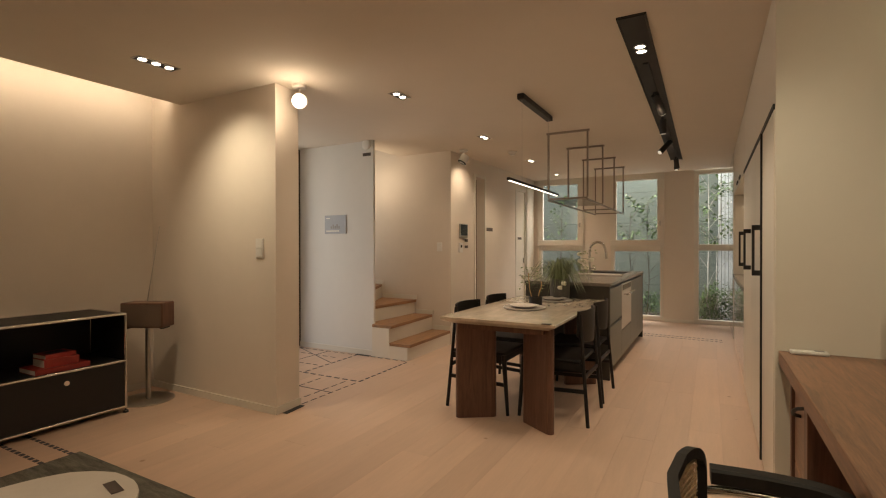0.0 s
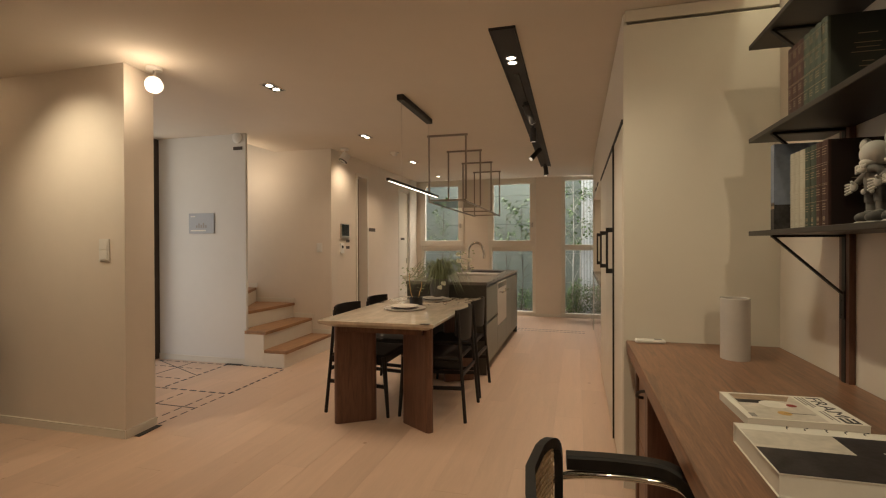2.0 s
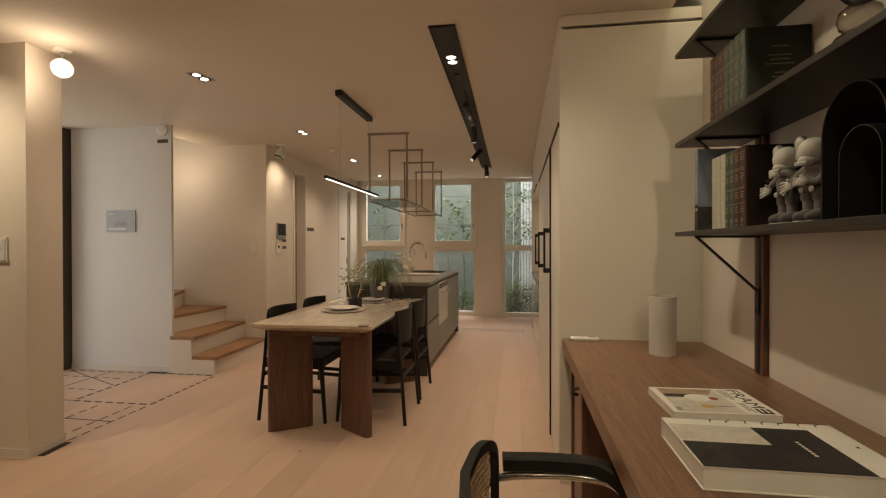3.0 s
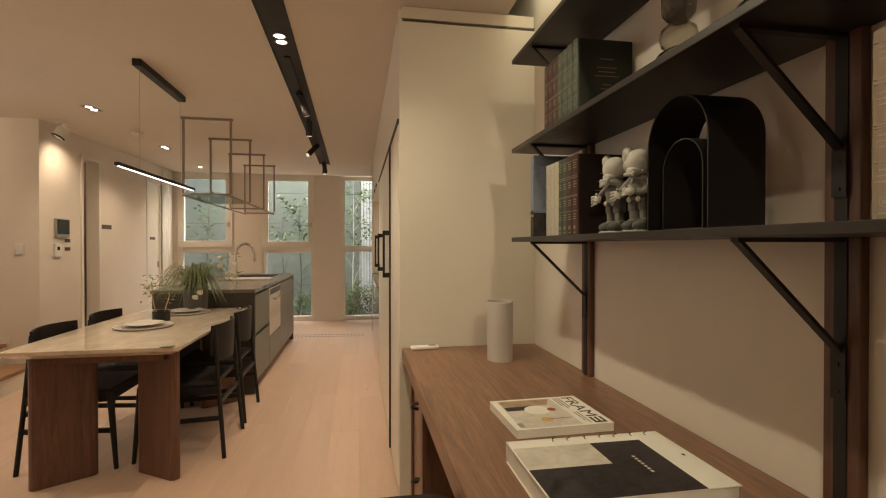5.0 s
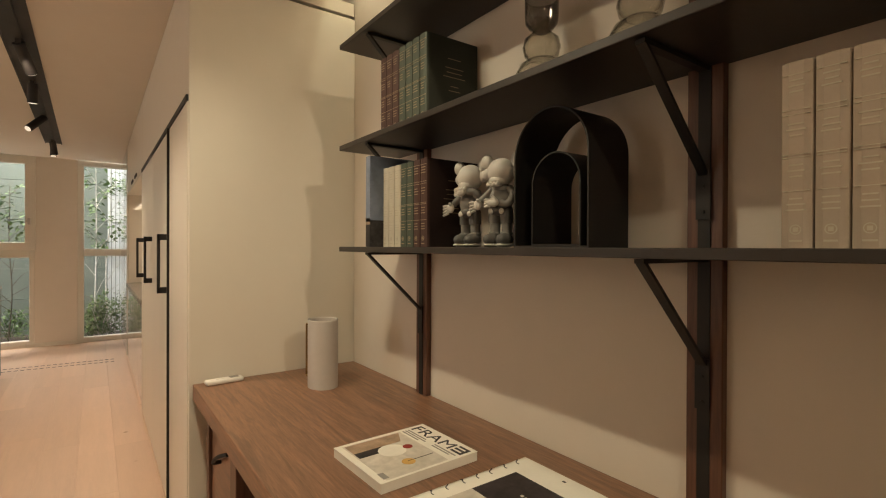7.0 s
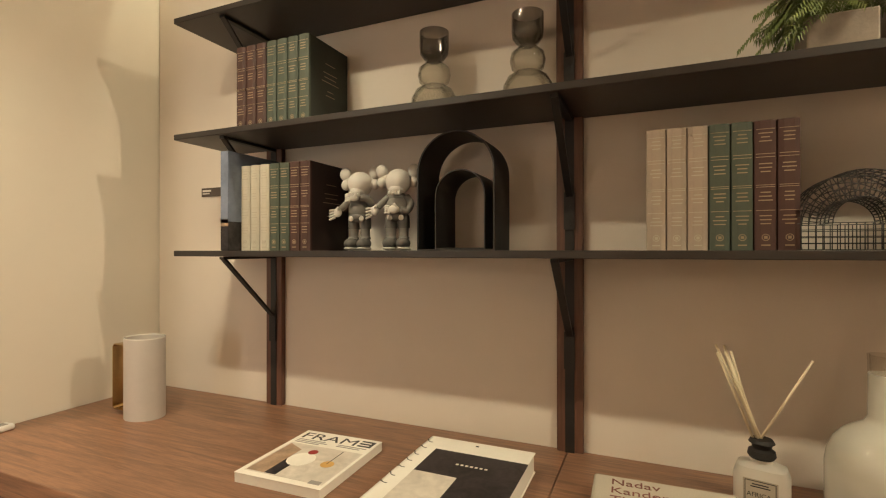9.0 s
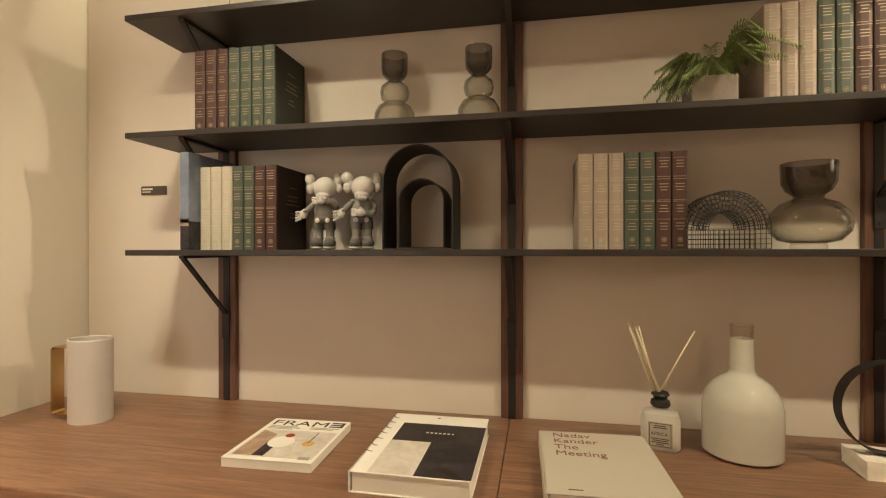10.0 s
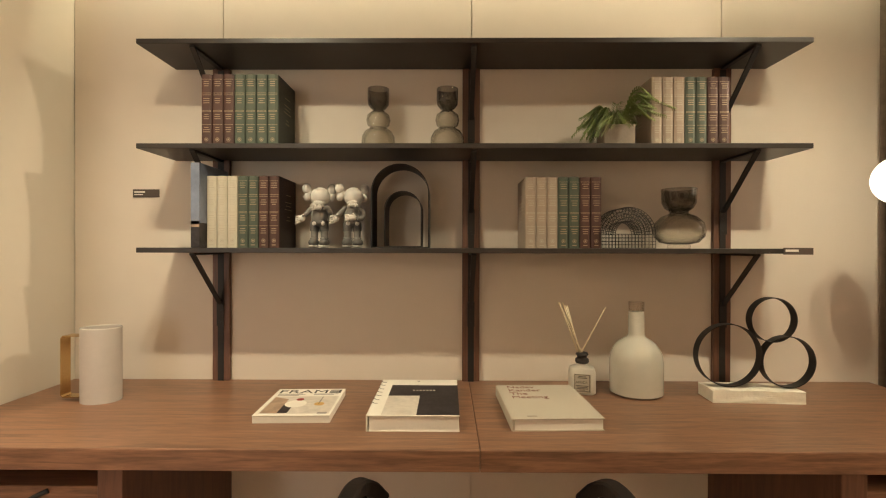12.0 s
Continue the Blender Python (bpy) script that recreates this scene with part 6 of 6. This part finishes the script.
for i in range(7):
    x, k = 0.165 - i * 0.040, (0.6, -0.2, 0.9, 0.1, -0.7, 0.5, -0.4)[i]
    arc = [Vector((x - 0.010 * math.sin(a) * (1 + 0.4 * k), 0.124 + 0.011 * math.cos(a), 0.0488)) for a in (0.2 + 0.45 * j for j in range(5))]
    for p, q in zip(arc, arc[1:]):
        beam(bm, p, q, 0.0022, 0.0006)
    beam(bm, arc[0], arc[0] + Vector((0.006 * k, 0.004, 0)), 0.0030, 0.0006)
part("edge_marks", bm, M_INK, lb, "black broken marks along the spine")
part("edge_marks", slab(0.168, 0.174, 0.0, 0.008, 0.0486, 0.0490), M_INK, lb)

nb = thing("linen_book", "grey-beige linen-covered book with brown lettering", "book", (0.671, 0.924, DZ), 2)
part("page_block", slab(-0.171, 0.172, -0.134, 0.130, 0.003, 0.034), M_PAPER, nb)
part("cover", slab(-0.175, 0.175, -0.138, 0.138, 0.0345, 0.038, 0.0015, 1), M_BEIGE, nb, "linen cover")
part("cover", slab(-0.175, 0.175, -0.138, 0.138, 0.0, 0.003, 0.001, 1), M_BEIGE, nb)
part("spine", slab(-0.175, 0.175, 0.131, 0.141, 0.0, 0.038, 0.004, 2), M_BEIGE, nb)
words("title", "Nadav\nKander\nThe\nMeeting", 0.0385, M_MAROON, nb, 0.135, 0.105, 0.0381, (0, 0, -90))
part("imprint_bar", slab(-0.155, -0.151, 0.06, 0.09, 0.0381, 0.0384), M_OXBLOOD, nb)

df = thing("reed_diffuser", "frosted glass reed diffuser with a paper label", "diffuser", (0.883, 0.742, DZ), -14)
bm = bmesh.new()
for k, (w, z) in enumerate(((0.044, 0.0), (0.050, 0.006), (0.050, 0.078), (0.044, 0.096), (0.020, 0.106), (0.018, 0.116))):
    ring = [bm.verts.new((0.72 * w * math.copysign(abs(math.cos(a)) ** 0.5, math.cos(a)), w * math.copysign(abs(math.sin(a)) ** 0.5, math.sin(a)), z)) for a in (2 * math.pi * i / 28 for i in range(28))]
    if k:
        for i in range(28):
            bm.faces.new((pr[i], pr[(i + 1) % 28], ring[(i + 1) % 28], ring[i])).smooth = True
    else:
        bm.faces.new(ring[::-1])
    pr = ring
bm.faces.new(pr)
frost = glass("frosted_glass", (0.84, 0.81, 0.73), 0.30)
frost.node_tree.nodes["Principled BSDF"].inputs["Transmission Weight"].default_value = 0.45
part("bottle", bm, frost, df, "frosted glass bottle")
part("collar", lathe(bmesh.new(), [(0, 0.112), (0.022, 0.112), (0.026, 0.118), (0.024, 0.128), (0.017, 0.132), (0.019, 0.140), (0.024, 0.144), (0.020, 0.151), (0, 0.151)], 24), M_BLACK, df, "turned black collar")
lab = part("paper_label", slab(-0.0385, -0.0375, -0.030, 0.030, 0.012, 0.078), M_BEIGE, df)
bm = bmesh.new()
for z, w in ((0.068, 0.014), (0.063, 0.017), (0.034, 0.022), (0.029, 0.019), (0.024, 0.021), (0.019, 0.010)):
    box(bm, -0.0390, -0.0385, -w, w, z, z + 0.0022)
for z in (0.0145, 0.0745):
    box(bm, -0.0390, -0.0385, -0.027, 0.027, z, z + 0.0016)
for y in (-0.027, 0.0254):
    box(bm, -0.0390, -0.0385, y, y + 0.0016, 0.0145, 0.076)
part("label_bars", bm, M_INK, lab)
words("label_word", "AFRICA", 0.0125, M_INK, df, -0.0391, 0.0235, 0.044, (90, 0, -90), 1.0)
for i, (a, b) in enumerate(((0.085, 0.01), (0.072, 0.03), (0.062, -0.03), (0.055, 0.0), (0.078, -0.02), (-0.085, 0.02))):
    part("reed", tube(bmesh.new(), [(0, 0.004 * (i - 2), 0.13), (b, a, 0.335 - 0.003 * i)], 0.0026, 6), M_REED, df, "pale wooden reed")

bo = thing("glass_bottle", "milky white glass bottle with a clear rim", "bottle", (0.878, 0.541, DZ))
part("body", lathe(bmesh.new(), [(0, 0), (0.085, 0), (0.095, 0.008), (0.095, 0.03), (0.0955, 0.085), (0.095, 0.125), (0.091, 0.150), (0.081, 0.172), (0.066, 0.190), (0.048, 0.203), (0.034, 0.212), (0.0285, 0.224), (0.0275, 0.306), (0, 0.306)], 48), G_MILK, bo)
part("rim", lathe(bmesh.new(), [(0.0275, 0.3065), (0.028, 0.330), (0.029, 0.342), (0.025, 0.342), (0.0245, 0.3065)], 32), G_CLEAR, bo, "clear glass rim")

rs = thing("ring_sculpture", "three dark metal rings on a travertine block", "sculpture", (0.816, 0.157, DZ), -3)
bm = slab(-0.055, 0.055, -0.160, 0.155, 0.0, 0.043)
bmesh.ops.subdivide_edges(bm, edges=bm.edges, cuts=6, use_grid_fill=True)
for v in bm.verts:
    if v.co.z > 0.002:
        v.co += Vector((noise.noise(v.co * 40), noise.noise(v.co * 43 + Vector((5, 0, 0))), noise.noise(v.co * 38 + Vector((0, 9, 0))))) * 0.0035
part("stone_base", bm, M_STONE, rs, "rough cream travertine block")


def hoop(y, z, r, x, w=0.036, t=0.0028):
    bm = bmesh.new()
    n = 56
    vs = [[bm.verts.new((x + i * w / 2, y + rr * math.cos(2 * math.pi * k / n), z + rr * math.sin(2 * math.pi * k / n))) for i, rr in ((-1, r), (1, r), (1, r - t), (-1, r - t))] for k in range(n)]
    for k in range(n):
        for j in range(4):
            bm.faces.new((vs[k][j], vs[k][(j + 1) % 4], vs[(k + 1) % n][(j + 1) % 4], vs[(k + 1) % n][j])).smooth = j in (0, 2)
    return bm


part("ring", hoop(0.078, 0.045 + 0.113, 0.113, 0.0), M_BLACK, rs, "large dark metal ring")
part("ring", hoop(-0.127, 0.045 + 0.092, 0.092, 0.0), M_BLACK, rs, "middle dark metal ring")
part("ring", hoop(-0.075, 0.287, 0.080, 0.0), M_BLACK, rs, "small dark metal ring")

gp = thing("globe_pendant", "opal glass globe pendant on a thin cord", "pendant lamp", (0.69, -0.268, 1.54))
part("globe", blob(bmesh.new(), (0, 0, 0), (0.082, 0.082, 0.082), 32), E_GLOBE, gp, "glowing opal globe")
part("cap", lathe(bmesh.new(), [(0, 0.078), (0.022, 0.078), (0.020, 0.105), (0, 0.107)], 20), M_BRASS, gp)
part("cord", tube(bmesh.new(), [(0, 0, 0.10), (0, 0, CEIL - 1.54)], 0.003, 6), M_BLACK, gp)

# ---- small garden behind the windows ----
gw = thing("garden_wall", "grey-blue rendered garden wall in courses", "wall")
for i in range(5):
    part("course", slab(-5.0, 0.55, 10.30, 10.45, -0.1 + 0.6 * i, 0.495 + 0.6 * i, 0.002, 1), M_FENCE, gw)
rp = thing("ribbed_screen", "white ribbed garden screen catching daylight", "screen", (0.19, 10.0, 0))
for i in range(26):
    part("rib", slab(0.012 + i * 0.055, 0.058 + i * 0.055, 0.0, 0.03, -0.05, 3.6), M_PANEL, rp)


def bush(x, y, r, h, seed, n=420):
    r_ = random.Random(seed)
    b = thing("garden_shrub", "leafy green garden shrub below the window", "shrub", (x, y, -0.05), 0, "garden shrubs")
    for i in range(6):
        an = i * 1.05
        part("stem", tube(bmesh.new(), curve_pts([(0, 0, 0), (0.4 * r * math.cos(an), 0.3 * r * math.sin(an), h * 0.5), (0.8 * r * math.cos(an), 0.6 * r * math.sin(an), h * 0.85)], 4), 0.006, 6, 0.002), M_BARK, b)
    bm = bmesh.new()
    for i in range(n):
        an, q, z = r_.uniform(0, 6.283), math.sqrt(r_.random()), r_.random()
        rr = r * q * (0.6 + 0.55 * math.sin(math.pi * (0.15 + z * 0.8))) * (0.8 + 0.3 * math.sin(an * 3 + seed))
        c = Vector((rr * math.cos(an), 0.6 * rr * math.sin(an), h * (0.08 + 0.92 * z * (0.85 + 0.2 * math.sin(an * 2 + seed)))))
        d = Vector((r_.gauss(0, 1), r_.gauss(0, 1), r_.gauss(0, 0.6))).normalized() * r_.uniform(0.03, 0.06)
        leaf_blade(bm, [c, c + d * 0.5 + Vector((0, 0, 0.008)), c + d], r_.uniform(0.010, 0.020))
    part("foliage", bm, M_LEAF, b, "dense small green leaves")


def sapling(x, y, h, seed, spread=0.35, n=150, z0=0.9, bark=None, rad=0.022):
    r_ = random.Random(seed)
    t = thing("birch_sapling", "thin garden sapling with sparse pointed leaves", "tree", (x, y, -0.05), 0, "birch saplings")
    ph = r_.uniform(0, 6)
    trunk = curve_pts([(0, 0, 0), (0.04 * math.sin(ph), 0, h * 0.3), (0.05 * math.cos(ph), 0.02, h * 0.65), (0.02, 0, h)], 6)
    part("trunk", tube(bmesh.new(), trunk, rad, 8, 0.005), bark or M_BARK, t)
    ends = []
    for i in range(13):
        p = trunk[int(len(trunk) * (0.25 + 0.7 * i / 13))]
        an = r_.uniform(0, 6.283)
        e = p + Vector((math.cos(an) * spread, math.sin(an) * spread * 0.5, r_.uniform(0.15, 0.45)))
        part("limb", tube(bmesh.new(), curve_pts([p, p.lerp(e, 0.5) + Vector((0, 0, 0.05)), e], 4), 0.005, 5, 0.0015), bark or M_BARK, t)
        ends.append((p, e))
    bm = bmesh.new()
    for i in range(n):
        p, e = r_.choice(ends)
        c = p.lerp(e, r_.uniform(0.3, 1.05)) + Vector((r_.gauss(0, 0.05), r_.gauss(0, 0.04), r_.gauss(0, 0.06)))
        if c.z < z0:
            continue
        an = r_.uniform(0, 6.283)
        d = Vector((math.cos(an), 0.5 * math.sin(an), r_.uniform(-0.8, 0.3))) * r_.uniform(0.05, 0.09)
        leaf_blade(bm, [c, c + d * 0.45, c + d], r_.uniform(0.018, 0.030))
    part("crown", bm, M_LEAF, t, "sparse pointed leaves")


bush(-0.05, 9.55, 0.28, 0.62, 1)
bush(0.25, 9.62, 0.30, 0.70, 2, 520)
bush(-0.62, 9.70, 0.26, 0.55, 3)
bush(-0.95, 9.90, 0.22, 0.45, 4, 300)
bush(-2.2, 9.70, 0.30, 0.50, 5)
sapling(0.02, 9.60, 3.0, 1, 0.32, 460, 1.2, None, 0.013)
sapling(0.20, 9.75, 3.2, 2, 0.34, 420, 1.25, None, 0.014)
bush(0.10, 9.45, 0.26, 0.55, 8, 520)
sapling(-0.95, 9.75, 2.2, 3, 0.46, 620, 1.25, M_TWIG, 0.009)
sapling(-1.25, 9.70, 1.9, 4, 0.40, 360, 1.3, M_TWIG, 0.008)
sapling(-2.15, 9.65, 2.1, 5, 0.46, 640, 1.25, M_TWIG, 0.009)
sapling(-2.55, 9.75, 2.0, 6, 0.40, 360, 1.3, M_TWIG, 0.008)

# ---- floor planks ----
rng = random.Random(7)
floor = thing("floor", "pale oak plank floor in long staggered boards", "floor")
floor["kind"] = "structure"
plank_meshes = {}
PW = 0.19
for i in range(36):
    x0 = -5.55 + i * PW
    y = -3.55 - rng.random() * 1.8
    while y < 8.98:
        ln = rng.choice((1.5, 1.8, 2.1, 2.4))
        y1 = min(y + ln, 8.98)
        L = round(y1 - y, 3)
        if y1 > -3.5 and L > 0.05:
            if L not in plank_meshes:
                bm = slab(0.0002, PW - 0.0002, 0.0002, L - 0.0002, -0.012, 0.0)
                top = [e for e in bm.edges if e.verts[0].co.z > -0.001 and e.verts[1].co.z > -0.001]
                bmesh.ops.bevel(bm, geom=top, offset=0.0006, segments=1, affect="EDGES")
                plank_meshes[L] = mesh("plank", bm, M_PLANK)
            p = new("plank", plank_meshes[L])
            p.parent = floor
            p.matrix_basis = pose(x0, y, 0)
        y = y1
